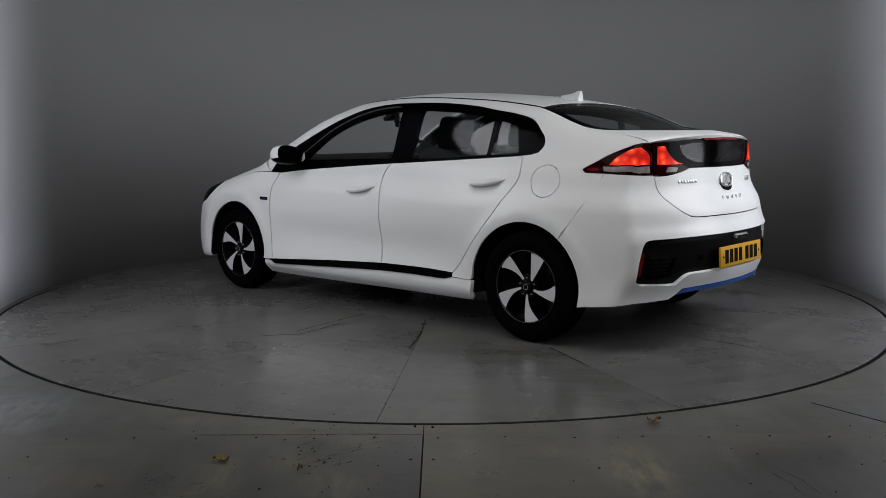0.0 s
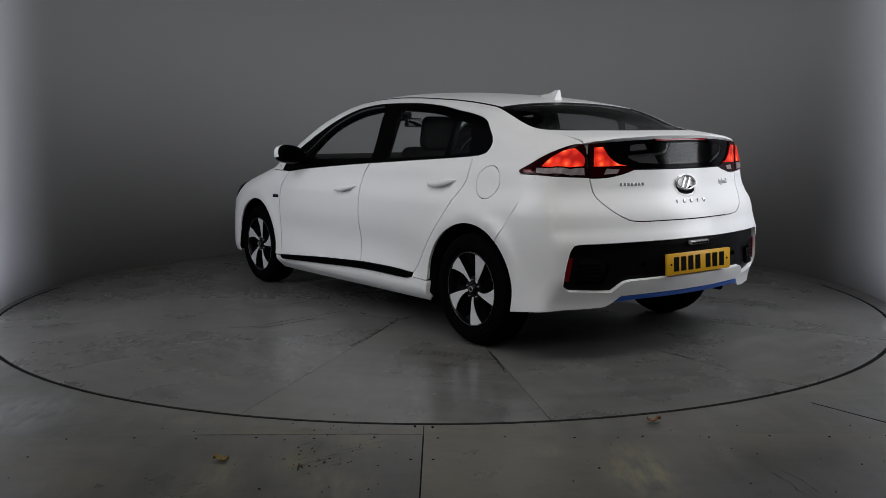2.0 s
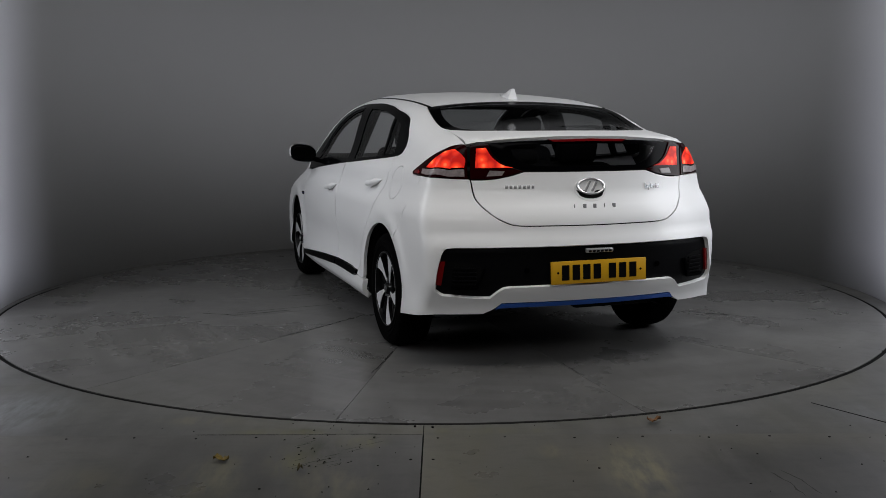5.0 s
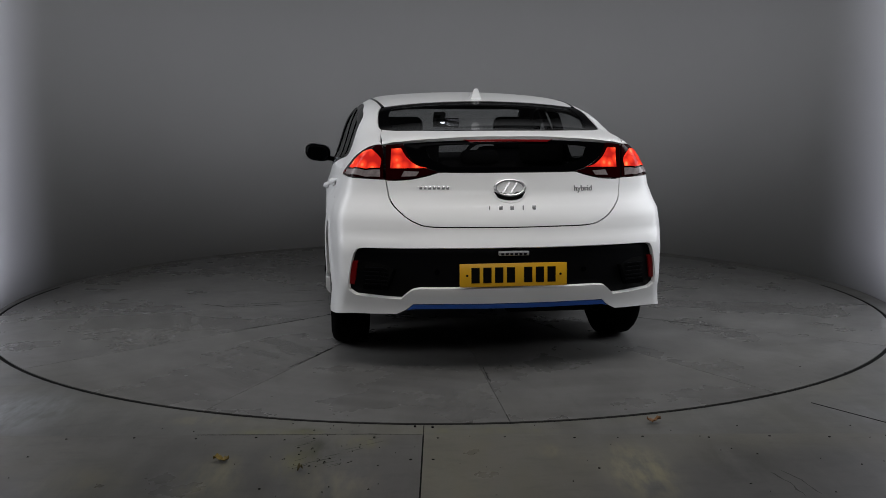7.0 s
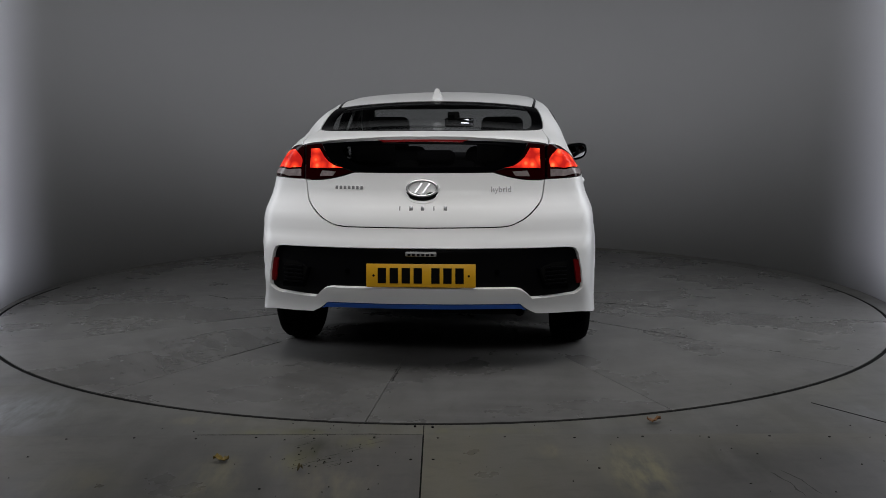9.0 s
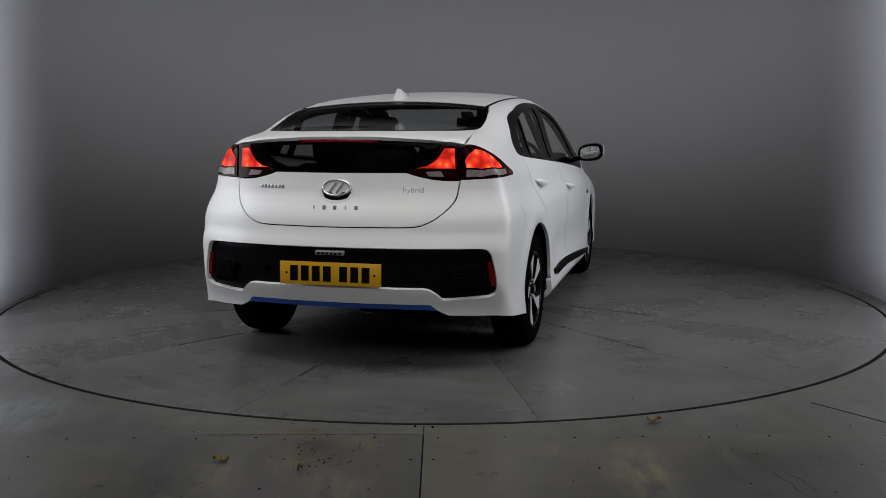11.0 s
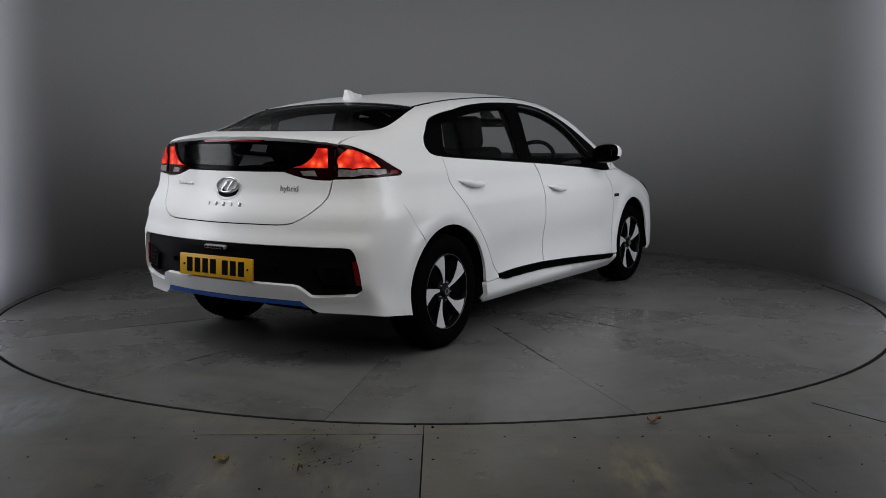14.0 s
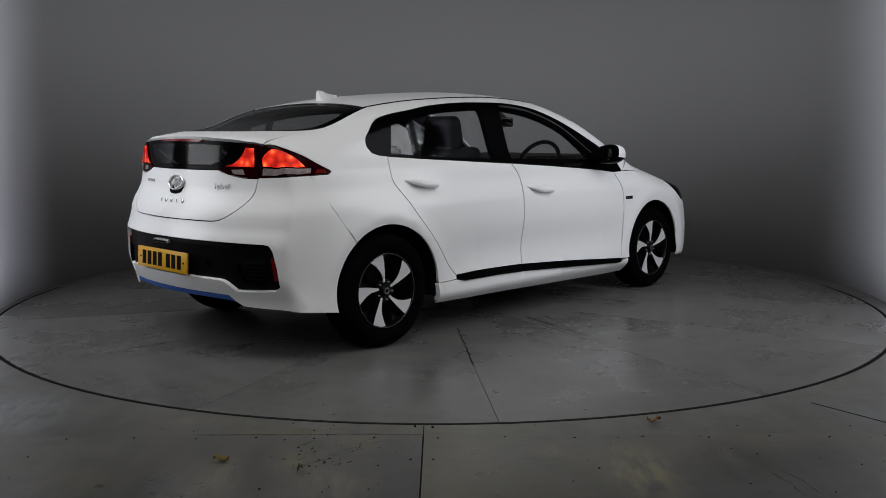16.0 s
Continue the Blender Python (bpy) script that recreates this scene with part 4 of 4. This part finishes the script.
def mirror_on(car, side):
    bm = bmesh.new()
    # shell: an egg of stacked rounded rings, blunt towards the rear
    rings = [(-0.055, 0.80), (-0.045, 0.95), (0.0, 1.0), (0.05, 0.92), (0.10, 0.68), (0.125, 0.35)]
    n = 24
    rows = []
    for dx, s in rings:
        row = []
        for i in range(n):
            a = 2 * math.pi * i / n
            ca, sa = math.cos(a), math.sin(a)
            px = math.copysign(abs(ca) ** 0.7, ca) * 0.092 * s
            pz = math.copysign(abs(sa) ** 0.75, sa) * 0.062 * s
            row.append(bm.verts.new((0.62 + dx + 0.03 * px, side * (0.912 + px - 0.02 * (1 - s)), 1.005 + pz + 0.12 * px - 0.1 * dx)))
        rows.append(row)
    for j in range(len(rows) - 1):
        for i in range(n):
            bm.faces.new((rows[j][i], rows[j][(i + 1) % n], rows[j + 1][(i + 1) % n], rows[j + 1][i]))
    bm.faces.new(rows[0])
    bm.faces.new(rows[-1][::-1])
    m = part("door_mirror", bm, BLACK, car, "black door mirror with a white cap", sharp=50)
    bm = bmesh.new()
    n2 = 12
    rows = []
    for dx, s in [(-0.03, 1.0), (0.0, 1.02), (0.02, 1.01), (0.05, 0.95), (0.10, 0.71), (0.13, 0.38)]:
        row = []
        for i in range(n2 + 1):
            a = radians(-20 + 200 * i / n2) if side > 0 else radians(-20 + 200 * i / n2)
            ca, sa = math.cos(a), math.sin(a)
            px = math.copysign(abs(ca) ** 0.7, ca) * 0.0945 * s
            pz = math.copysign(abs(sa) ** 0.75, sa) * 0.063 * s
            row.append(bm.verts.new((0.62 + dx + 0.03 * px, side * (0.912 + px - 0.02 * (1 - s)), 1.007 + pz + 0.12 * px - 0.1 * dx)))
        rows.append(row)
    for j in range(len(rows) - 1):
        for i in range(n2):
            bm.faces.new((rows[j][i], rows[j][i + 1], rows[j + 1][i + 1], rows[j + 1][i]))
    part("cap", bm, PAINT, m, "white mirror cap", sharp=60)
    bm = bmesh.new()
    row = []
    for i in range(n):
        a = 2 * math.pi * i / n
        ca, sa = math.cos(a), math.sin(a)
        px = math.copysign(abs(ca) ** 0.7, ca) * 0.074
        pz = math.copysign(abs(sa) ** 0.75, sa) * 0.045
        row.append(bm.verts.new((0.540 + (0.345 if side > 0 else -0.13) * px, side * (0.912 + px), 1.008 + pz + 0.12 * px)))
    bm.faces.new(row)
    back = [bm.verts.new((v.co.x + 0.004, v.co.y, v.co.z)) for v in row]
    for i in range(n):
        bm.faces.new((row[i], row[(i + 1) % n], back[(i + 1) % n], back[i]))
    bm.faces.new(back[::-1])
    part("mirror_glass", bm, MIRROR, m, "mirror glass")
    bm = bmesh.new()
    box(bm, pose(0.66, side * 0.835, 0.965, 10 * side, 0, 0), 0.10, 0.12, 0.035, 0.012)
    part("stalk", bm, BLACK, m)


def rear_fittings(car, tail, bump):
    # number plate with plain bars for its characters
    p = R((0.0, 0.49))[0]
    m = pose(p[0] + 0.004, 0, 0.489, 0, 3, 0)
    bm = bmesh.new()
    box(bm, m, 0.012, 0.520, 0.111, 0.003)
    plate = part("number_plate", bm, YELLOW, car, "yellow number plate with dark plain bars")
    for k, y in enumerate((0.185, 0.128, 0.071, 0.014, -0.070, -0.127, -0.184)):
        bm = bmesh.new()
        box(bm, m @ pose(-0.0068, y, 0.0), 0.0015, 0.040, 0.074, 0.0)
        part("plate_bar", bm, INK, plate)
    for y in (0.225, -0.228):
        bm = bmesh.new()
        lathe(bm, [(0.0, 0), (0.005, 0), (0.006, 0.002), (0.006, 0.006)], 12, m @ pose(-0.009, y, 0, 0, 0, -90))
        part("plate_screw", bm, INK, plate)
    # plate lamp housing
    bm = bmesh.new()
    q = R((0.0, 0.595))[0]
    box(bm, pose(q[0] + 0.008, 0, 0.592, 0, -20, 0), 0.022, 0.150, 0.020, 0.006)
    lampbar = part("plate_lamp", bm, CHROME, car, "pale plate lamp strip with small dark lenses")
    for k in range(6):
        bm = bmesh.new()
        box(bm, pose(q[0] - 0.004, 0.055 - 0.022 * k, 0.589, 0, -20, 0), 0.006, 0.015, 0.011, 0.002)
        part("lens", bm, MATT, lampbar)
    # badge: two plain chrome ovals, one with a slanted bar
    c = R((0.0, 0.895))[0]
    tilt = 14
    bm = bmesh.new()
    n, k = 36, 8
    rows = []
    for i in range(n):
        a = 2 * math.pi * i / n
        rows.append([bm.verts.new(pose(c[0] - 0.006, 0, 0.897, 0, tilt, 0) @ Vector((-0.007 * math.sin(2 * math.pi * j / k), (0.072 + 0.007 * math.cos(2 * math.pi * j / k)) * math.cos(a), (0.038 + 0.006 * math.cos(2 * math.pi * j / k)) * math.sin(a)))) for j in range(k)])
    for i in range(n):
        for j in range(k):
            bm.faces.new((rows[i][j], rows[i][(j + 1) % k], rows[(i + 1) % n][(j + 1) % k], rows[(i + 1) % n][j]))
    part("badge", bm, CHROME, tail, "plain chrome oval badge")
    bm = bmesh.new()
    for shift in (-0.019, 0.019):
        extruded(bm, [(shift - 0.021, -0.024), (shift - 0.012, -0.026), (shift + 0.021, 0.024), (shift + 0.012, 0.026)], -0.005, 0.003, pose(c[0] - 0.007, 0, 0.897, 0, tilt, 0) @ pose(0, 0, 0, 0, 0, -90))
    part("badge_bar", bm, CHROME, tail)
    # cup below the oval, a grip for the tailgate: dark plate paints its shade
    bm = bmesh.new()
    vs = []
    for y, z in [(0.078, 0.878)] + [(0.066 * math.cos(a), 0.862 + 0.024 * math.sin(a) - 0.0) for a in np.linspace(0, -math.pi, 14)] + [(-0.078, 0.878)]:
        vs.append((R((y, z))[0][0] - 0.003, y, z))
    f0 = [bm.verts.new(v) for v in vs]
    f1 = [bm.verts.new((v[0] + 0.01, v[1], v[2])) for v in vs]
    bm.faces.new(f0)
    for i in range(len(vs)):
        bm.faces.new((f0[i], f0[(i + 1) % len(vs)], f1[(i + 1) % len(vs)], f1[i]))
    part("tailgate_grip_shade", bm, DARK, tail, "dark plate painting the shade in the tailgate grip")
    ring_pts = [(0.083 * math.cos(a), 0.886 + 0.053 * math.sin(a) - (0.006 if math.sin(a) < 0 else 0)) for a in np.linspace(0, 2 * math.pi, 28, endpoint=False)]
    bm = bmesh.new()
    rows = []
    for i, (y, z) in enumerate(ring_pts):
        x = R((y, z))[0][0]
        rows.append([bm.verts.new((x - 0.003 * (j in (1, 2)), y * (1 + 0.06 * (j > 1)), 0.886 + (z - 0.886) * (1 + 0.08 * (j > 1)))) for j in range(4)])
    for i in range(28):
        for j in range(3):
            bm.faces.new((rows[i][j], rows[(i + 1) % 28][j], rows[(i + 1) % 28][j + 1], rows[i][j + 1]))
    part("grip_rim", bm, PAINT, tail)
    # maker's and model lettering as plain chrome bars, and the word that can be read
    for k in range(7):
        y = 0.425 - 0.0212 * k
        q = R((y, 0.898))[0]
        bm = bmesh.new()
        box(bm, pose(q[0] - 0.002, y, 0.898, 0, 4, -12), 0.005, 0.013, 0.016, 0.001)
        part("letter_bar", bm, CHROME, tail)
    for k in range(5):
        y = 0.105 - 0.0545 * k
        q = R((y, 0.803))[0]
        bm = bmesh.new()
        box(bm, pose(q[0] - 0.002, y, 0.803, 0, 4, 0), 0.006, 0.005 if k in (0, 3) else 0.017, 0.021, 0.001)
        part("letter_bar", bm, CHROME, tail)
    font = bpy.data.curves.new("word", "FONT")
    font.body, font.size, font.extrude, font.align_x = "hybrid", 0.040, 0.0025, "CENTER"
    tmp = new("word", font)
    me = bpy.data.meshes.new_from_object(tmp.evaluated_get(bpy.context.evaluated_depsgraph_get()))
    scene.collection.objects.unlink(tmp)
    q = R((-0.376, 0.888))[0]
    # reading from behind: letters run from the car's left to its right
    side_n = normals(q[None])[0]
    out_v = Vector(side_n)
    right = Vector((0, 0, 1)).cross(out_v).normalized()
    up = out_v.cross(right)
    rot = Matrix((right, up, out_v)).transposed().to_4x4()
    me.transform(Matrix.Translation(Vector(q) + out_v * 0.003 - up * 0.012) @ rot)
    me.materials.clear()
    me.materials.append(CHROME)
    word = new("lettering", me)
    word.parent = tail
    tagged(word, "chrome lettering")
    # aerial fin
    bm = bmesh.new()
    z0 = T((-1.05, 0.0))[0][2] - 0.01
    prof = [(0.10, 0.000, 0.002), (0.05, 0.018, 0.012), (0.0, 0.030, 0.022), (-0.035, 0.044, 0.024), (-0.06, 0.057, 0.020), (-0.085, 0.061, 0.012)]
    rows = []
    for dx, h, w in prof:
        zb = T((-1.05 + dx, 0.0))[0][2] - 0.012
        w2 = 0.034 * min(1, (0.11 - dx) / 0.12)
        rows.append([bm.verts.new((-1.05 + dx + ex, y, z)) for y, z, ex in ((-w2, zb, 0), (-w2 * 0.85, zb + 0.016, 0), (-0.010, zb + h + 0.008, -0.004), (0, zb + h + 0.011, -0.005), (0.010, zb + h + 0.008, -0.004), (w2 * 0.85, zb + 0.016, 0), (w2, zb, 0))])
    for j in range(len(rows) - 1):
        for i in range(6):
            bm.faces.new((rows[j][i], rows[j][i + 1], rows[j + 1][i + 1], rows[j + 1][i]))
    bm.faces.new(rows[0])
    bm.faces.new(rows[-1][::-1])
    part("aerial", bm, PAINT, car, "white shark-fin roof aerial", sharp=50)


def build_under(car):
    # dark inner body under the panels, cut back at the wheels
    na, nz = 160, 18
    zz = np.linspace(0.235, 0.84, nz)
    aa = np.linspace(0, 2 * math.pi, na, endpoint=False)
    A, Z = np.meshgrid(aa, zz, indexing="ij")
    p = cast(np.stack([0 * A.ravel(), 0 * A.ravel(), Z.ravel()], -1), np.stack([np.cos(A).ravel(), np.sin(A).ravel(), 0 * A.ravel()], -1))
    p = p - normals(p) * 0.045
    p[:, 2] = np.where(p[:, 0] < -1.72, np.maximum(p[:, 2], 0.34), p[:, 2])
    near = np.abs(np.abs(p[:, 0]) - 1.345) < 0.40
    p[near, 1] = np.clip(p[near, 1], -0.60, 0.60)
    f = [(i * nz + j, ((i + 1) % na) * nz + j, ((i + 1) % na) * nz + j + 1, i * nz + j + 1) for i in range(na) for j in range(nz - 1)]
    f += [tuple(i * nz for i in range(na))[::-1], tuple(i * nz + nz - 1 for i in range(na))]
    ob = mesh_ob("inner_body", p, f, DARK)
    ob.parent = car
    tagged(ob, "dark inner body and floor pan")
    for x, cz, cx, rr in ((-1.345, 0.312, -1.345, 0.372), (1.322, 0.302, 1.322, 0.366)):
        for s in (1, -1):
            bm = bmesh.new()
            n = 22
            a = [(rr * math.cos(radians(-12 + 204 * i / n)), rr * math.sin(radians(-12 + 204 * i / n))) for i in range(n + 1)]
            o = [bm.verts.new((cx + u, s * min(0.842, float(S((cx + u, max(cz + v, 0.24)))[0][1]) - 0.012), cz + v)) for u, v in a]
            i2 = [bm.verts.new((cx + u, s * 0.58, cz + v)) for u, v in a]
            for k in range(n):
                bm.faces.new((o[k], o[k + 1], i2[k + 1], i2[k]))
            bm.faces.new(i2)
            part("wheel_arch_liner", bm, DARK, car, "black wheel arch liner")
    bm = bmesh.new()
    lathe(bm, [(0.0, -0.14), (0.085, -0.14), (0.095, -0.12), (0.095, 0.30), (0.085, 0.32), (0, 0.32)], 24, pose(-1.86, -0.35, 0.335, 0, 0, 0))
    part("silencer", bm, DARK, car, "dark exhaust silencer")
    bm = bmesh.new()
    lathe(bm, [(0.020, 0.0), (0.026, 0.0), (0.026, -0.25), (0.020, -0.25)], 16, pose(-2.00, -0.47, 0.285, 0, 0, 90), True)
    part("tailpipe", bm, MATT, car)


def wheel(car, x, side, face, phase, radius):
    w = new("wheel")
    w.parent = car
    w.location = (x, 0, radius)
    flip = Matrix.Diagonal((1, side, 1, 1))
    bm = bmesh.new()
    prof = [(0.205, face - 0.012), (0.225, face - 0.002), (0.262, face + 0.004), (0.292, face - 0.004), (0.308, face - 0.022), (0.315, face - 0.05), (0.317, face - 0.10), (0.315, face - 0.15), (0.305, face - 0.182), (0.27, face - 0.198), (0.205, face - 0.185)]
    lathe(bm, [(0.205 + (r - 0.205) * (radius - 0.205) / 0.112, y) for r, y in prof], 64, flip)
    for r, yy in ((0.235, face + 0.0025), (0.262, face + 0.0045)):
        lathe(bm, [(r - 0.002, yy - 0.002), (r, yy + 0.0012), (r + 0.002, yy - 0.002)], 64, flip)
    part("tyre", bm, TYRE, w, "black road tyre")
    bm = bmesh.new()
    lathe(bm, [(0.196, face - 0.18), (0.192, face - 0.03), (0.198, face - 0.010), (0.202, face - 0.004), (0.2055, face - 0.006), (0.2055, face - 0.014)], 64, flip)
    part("rim", bm, RIMBLACK, w, "two-tone five-spoke alloy rim")
    bm = bmesh.new()
    lathe(bm, [(0.2005, face - 0.004), (0.201, face - 0.0025), (0.202, face - 0.0025), (0.2025, face - 0.004)], 64, flip)
    part("rim_edge", bm, RIMEDGE, w, "machined silver rim edge")
    bm = bmesh.new()
    lathe(bm, [(0.0, face - 0.055), (0.05, face - 0.052), (0.12, face - 0.06), (0.195, face - 0.04)], 48, flip)
    part("rim_disc", bm, RIMBLACK, w)
    def plate_of(pts, y_top, y_bot, at):
        bm = bmesh.new()
        ca, sa = math.cos(at), math.sin(at)
        rows = [[bm.verts.new((-side * (r * ca - v * sa), side * (y0 + dy), r * sa + v * ca)) for r, v, dy in pts] for y0 in (y_top, y_bot)]
        bm.faces.new(rows[0])
        for i in range(len(pts)):
            k = (i + 1) % len(pts)
            bm.faces.new((rows[0][i], rows[0][k], rows[1][k], rows[1][i]))
        bmesh.ops.triangulate(bm, faces=[f for f in bm.faces if len(f.verts) > 4])
        return bm

    for k in range(5):
        at = radians(phase + 72 * k)
        # bright blade: one straight edge, one that sweeps outwards
        blade = [(0.046, -0.010, -0.010), (0.046, 0.002, -0.010), (0.075, 0.005, -0.006), (0.105, 0.014, -0.004), (0.130, 0.029, -0.002), (0.155, 0.049, 0), (0.180, 0.076, 0.001), (0.193, 0.044, 0.003), (0.1985, 0.008, 0.003), (0.197, -0.014, 0.003), (0.15, -0.016, 0.0), (0.10, -0.014, -0.004)]
        part("spoke", plate_of(blade, face - 0.010, face - 0.0135, at), ALLOY, w, "machined silver blade spoke", sharp=25)
        part("spoke_base", plate_of(blade, face - 0.0137, face - 0.05, at), RIMBLACK, w, sharp=25)
        dark = [(0.060, 0.012, -0.008), (0.11, 0.026, -0.006), (0.150, 0.058, -0.002), (0.172, 0.084, 0), (0.158, 0.112, 0), (0.120, 0.115, -0.004), (0.085, 0.095, -0.010), (0.052, 0.060, -0.012)]
        part("dark_spoke", plate_of(dark, face - 0.022, face - 0.05, at), BLACK, w, "gloss black spoke", sharp=25)
        bm = bmesh.new()
        u, v = 0.050 * math.cos(at + 0.62), 0.050 * math.sin(at + 0.62)
        lathe(bm, [(0.0, face - 0.012), (0.0030, face - 0.012), (0.0042, face - 0.014), (0.0042, face - 0.03)], 10, flip @ pose(-u, 0, v) if side > 0 else flip @ pose(u, 0, v))
        part("wheel_nut", bm, CHROME, w)
    bm = bmesh.new()
    lathe(bm, [(0.0, face - 0.004), (0.026, face - 0.005), (0.031, face - 0.010), (0.034, face - 0.022), (0.066, face - 0.026), (0.068, face - 0.05)], 32, flip)
    part("hub", bm, RIMBLACK, w, "black wheel hub")
    bm = bmesh.new()
    lathe(bm, [(0.013, face - 0.005), (0.0145, face - 0.003), (0.0165, face - 0.003), (0.0175, face - 0.005)], 24, flip)
    part("hub_emblem", bm, CHROME, w, "plain silver ring")
    return w


def build_cabin(car):
    def seat(x, y, top, base=0.45):
        s = new("seat")
        s.parent = car
        s.location = (x, y, 0)
        bm = bmesh.new()
        box(bm, pose(0.0, 0, base, 0, -6, 0), 0.52, 0.50, 0.16, 0.05, 3)
        part("cushion", bm, CLOTH, s)
        bm = bmesh.new()
        box(bm, pose(-0.30, 0, (base + top) / 2 + 0.03, 0, -16, 0), 0.14, 0.48, top - base + 0.05, 0.055, 3)
        part("backrest", bm, CLOTH, s)
        return s

    def headrest(s, dx, z, w, h):
        bm = bmesh.new()
        box(bm, pose(dx, 0, z, 0, -12, 0), 0.11, w, h, 0.045, 4)
        part("headrest", bm, CLOTH, s, "dark rounded head restraint")
        for y in (-0.06, 0.06):
            bm = bmesh.new()
            lathe(bm, [(0.007, -0.08), (0.007, 0.08)], 10, pose(dx + 0.02, y, z - h / 2 - 0.03, 90, 0, 0))
            part("headrest_post", bm, CHROME, s)

    for y in (0.37, -0.37):
        s = seat(0.0, y, 1.02)
        headrest(s, -0.43, 1.155, 0.27, 0.21)
    s = seat(-0.85, 0.0, 0.95)
    bm = bmesh.new()
    box(bm, pose(-0.30, 0, 0.73, 0, -20, 0), 0.15, 1.24, 0.52, 0.06, 3)
    part("bench_back", bm, CLOTH, s, "dark rear bench back")
    for y in (0.36, -0.36):
        bm = bmesh.new()
        box(bm, pose(-0.40, y, 1.055, 0, -14, 0), 0.10, 0.25, 0.15, 0.04, 4)
        part("headrest", bm, CLOTH, s, "dark rounded head restraint")
    bm = bmesh.new()
    box(bm, pose(-0.40, 0, 1.02, 0, -14, 0), 0.09, 0.22, 0.08, 0.035, 3)
    part("headrest", bm, CLOTH, s)
    bm = bmesh.new()
    box(bm, pose(0.86, 0, 0.885, 0, -3, 0), 0.60, 1.36, 0.19, 0.06, 3)
    box(bm, pose(0.68, -0.37, 0.95, 0, 0, 0), 0.22, 0.34, 0.08, 0.03, 3)
    part("dashboard", bm, CABIN, car, "dark dashboard")
    # steering wheel on the right-hand side
    bm = bmesh.new()
    m = pose(0.52, -0.37, 0.93, 0, 0, -90) @ pose(0, 0, 0, -28, 0, 0)
    n, k = 36, 8
    rows = [[bm.verts.new(m @ Vector(((0.178 + 0.015 * math.cos(2 * math.pi * j / k)) * math.cos(2 * math.pi * i / n), 0.015 * math.sin(2 * math.pi * j / k), (0.178 + 0.015 * math.cos(2 * math.pi * j / k)) * math.sin(2 * math.pi * i / n)))) for j in range(k)] for i in range(n)]
    for i in range(n):
        for j in range(k):
            bm.faces.new((rows[i][j], rows[i][(j + 1) % k], rows[(i + 1) % n][(j + 1) % k], rows[(i + 1) % n][j]))
    box(bm, m, 0.34, 0.03, 0.05, 0.01)
    box(bm, m @ pose(0, 0, -0.08), 0.05, 0.03, 0.16, 0.01)
    part("steering_wheel", bm, CABIN, car, "dark steering wheel")
    bm = bmesh.new()
    m = pose(0.45, -0.05, 1.228, 0, 0, 26) @ pose(0, 0, 0, 0, -1.0, 0)
    box(bm, m @ pose(0.012, 0, 0), 0.03, 0.23, 0.068, 0.012)
    box(bm, pose(0.49, -0.02, 1.268, 0, 20, 0), 0.05, 0.03, 0.07, 0.008)
    box(bm, pose(0.52, 0.0, 1.275, 0, 28, 0), 0.10, 0.09, 0.035, 0.012)
    holder = part("rear_view_mirror", bm, CABIN, car, "dark interior mirror")
    bm = bmesh.new()
    box(bm, m @ pose(-0.005, 0, 0), 0.003, 0.212, 0.054, 0.001)
    part("mirror_glass", bm, MIRROR, holder, "mirror glass")
    # parcel shelf, boot cover and door cards close the view downwards
    bm = bmesh.new()
    box(bm, pose(-1.62, 0, 0.955), 0.62, 1.12, 0.02, 0.006)
    part("parcel_shelf", bm, CLOTH, car, "dark load cover")
    for s in (1, -1):
        bm = bmesh.new()
        box(bm, pose(-0.15, s * 0.735, 0.80), 1.9, 0.05, 0.26, 0.02)
        part("door_card", bm, CABIN, car)
        bm = bmesh.new()
        box(bm, pose(-0.30, s * 0.655, 1.15, 24 * s, 0, 0), 0.08, 0.03, 0.36, 0.01)
        part("pillar_trim", bm, CABIN, car)


def build_car():
    car = new("car")
    tagged(car, "white five-door hybrid hatchback with lit tail lamps on a turntable", "car")
    build_under(car)
    build_shell(car)
    wheels = [wheel(car, *spec) for spec in ((-1.35, 1, 0.850, 57, 0.312), (-1.35, -1, 0.850, 29, 0.312), (1.335, 1, 0.818, 76, 0.299), (1.335, -1, 0.818, 20, 0.299))]
    build_cabin(car)
    return car


car = build_car()


def motions():
    rows = [(2.0 * k, pose(0, 0, 0, 0, 0, heading(2.0 * k))) for k in range(9)]
    walk(car, [(t, m @ pose(0.022, -0.061, 0)) for t, m in rows])
    walk(disk, rows)
    walk(grit, [(t, m @ pose(0, 0, -0.0045)) for t, m in rows])


motions()
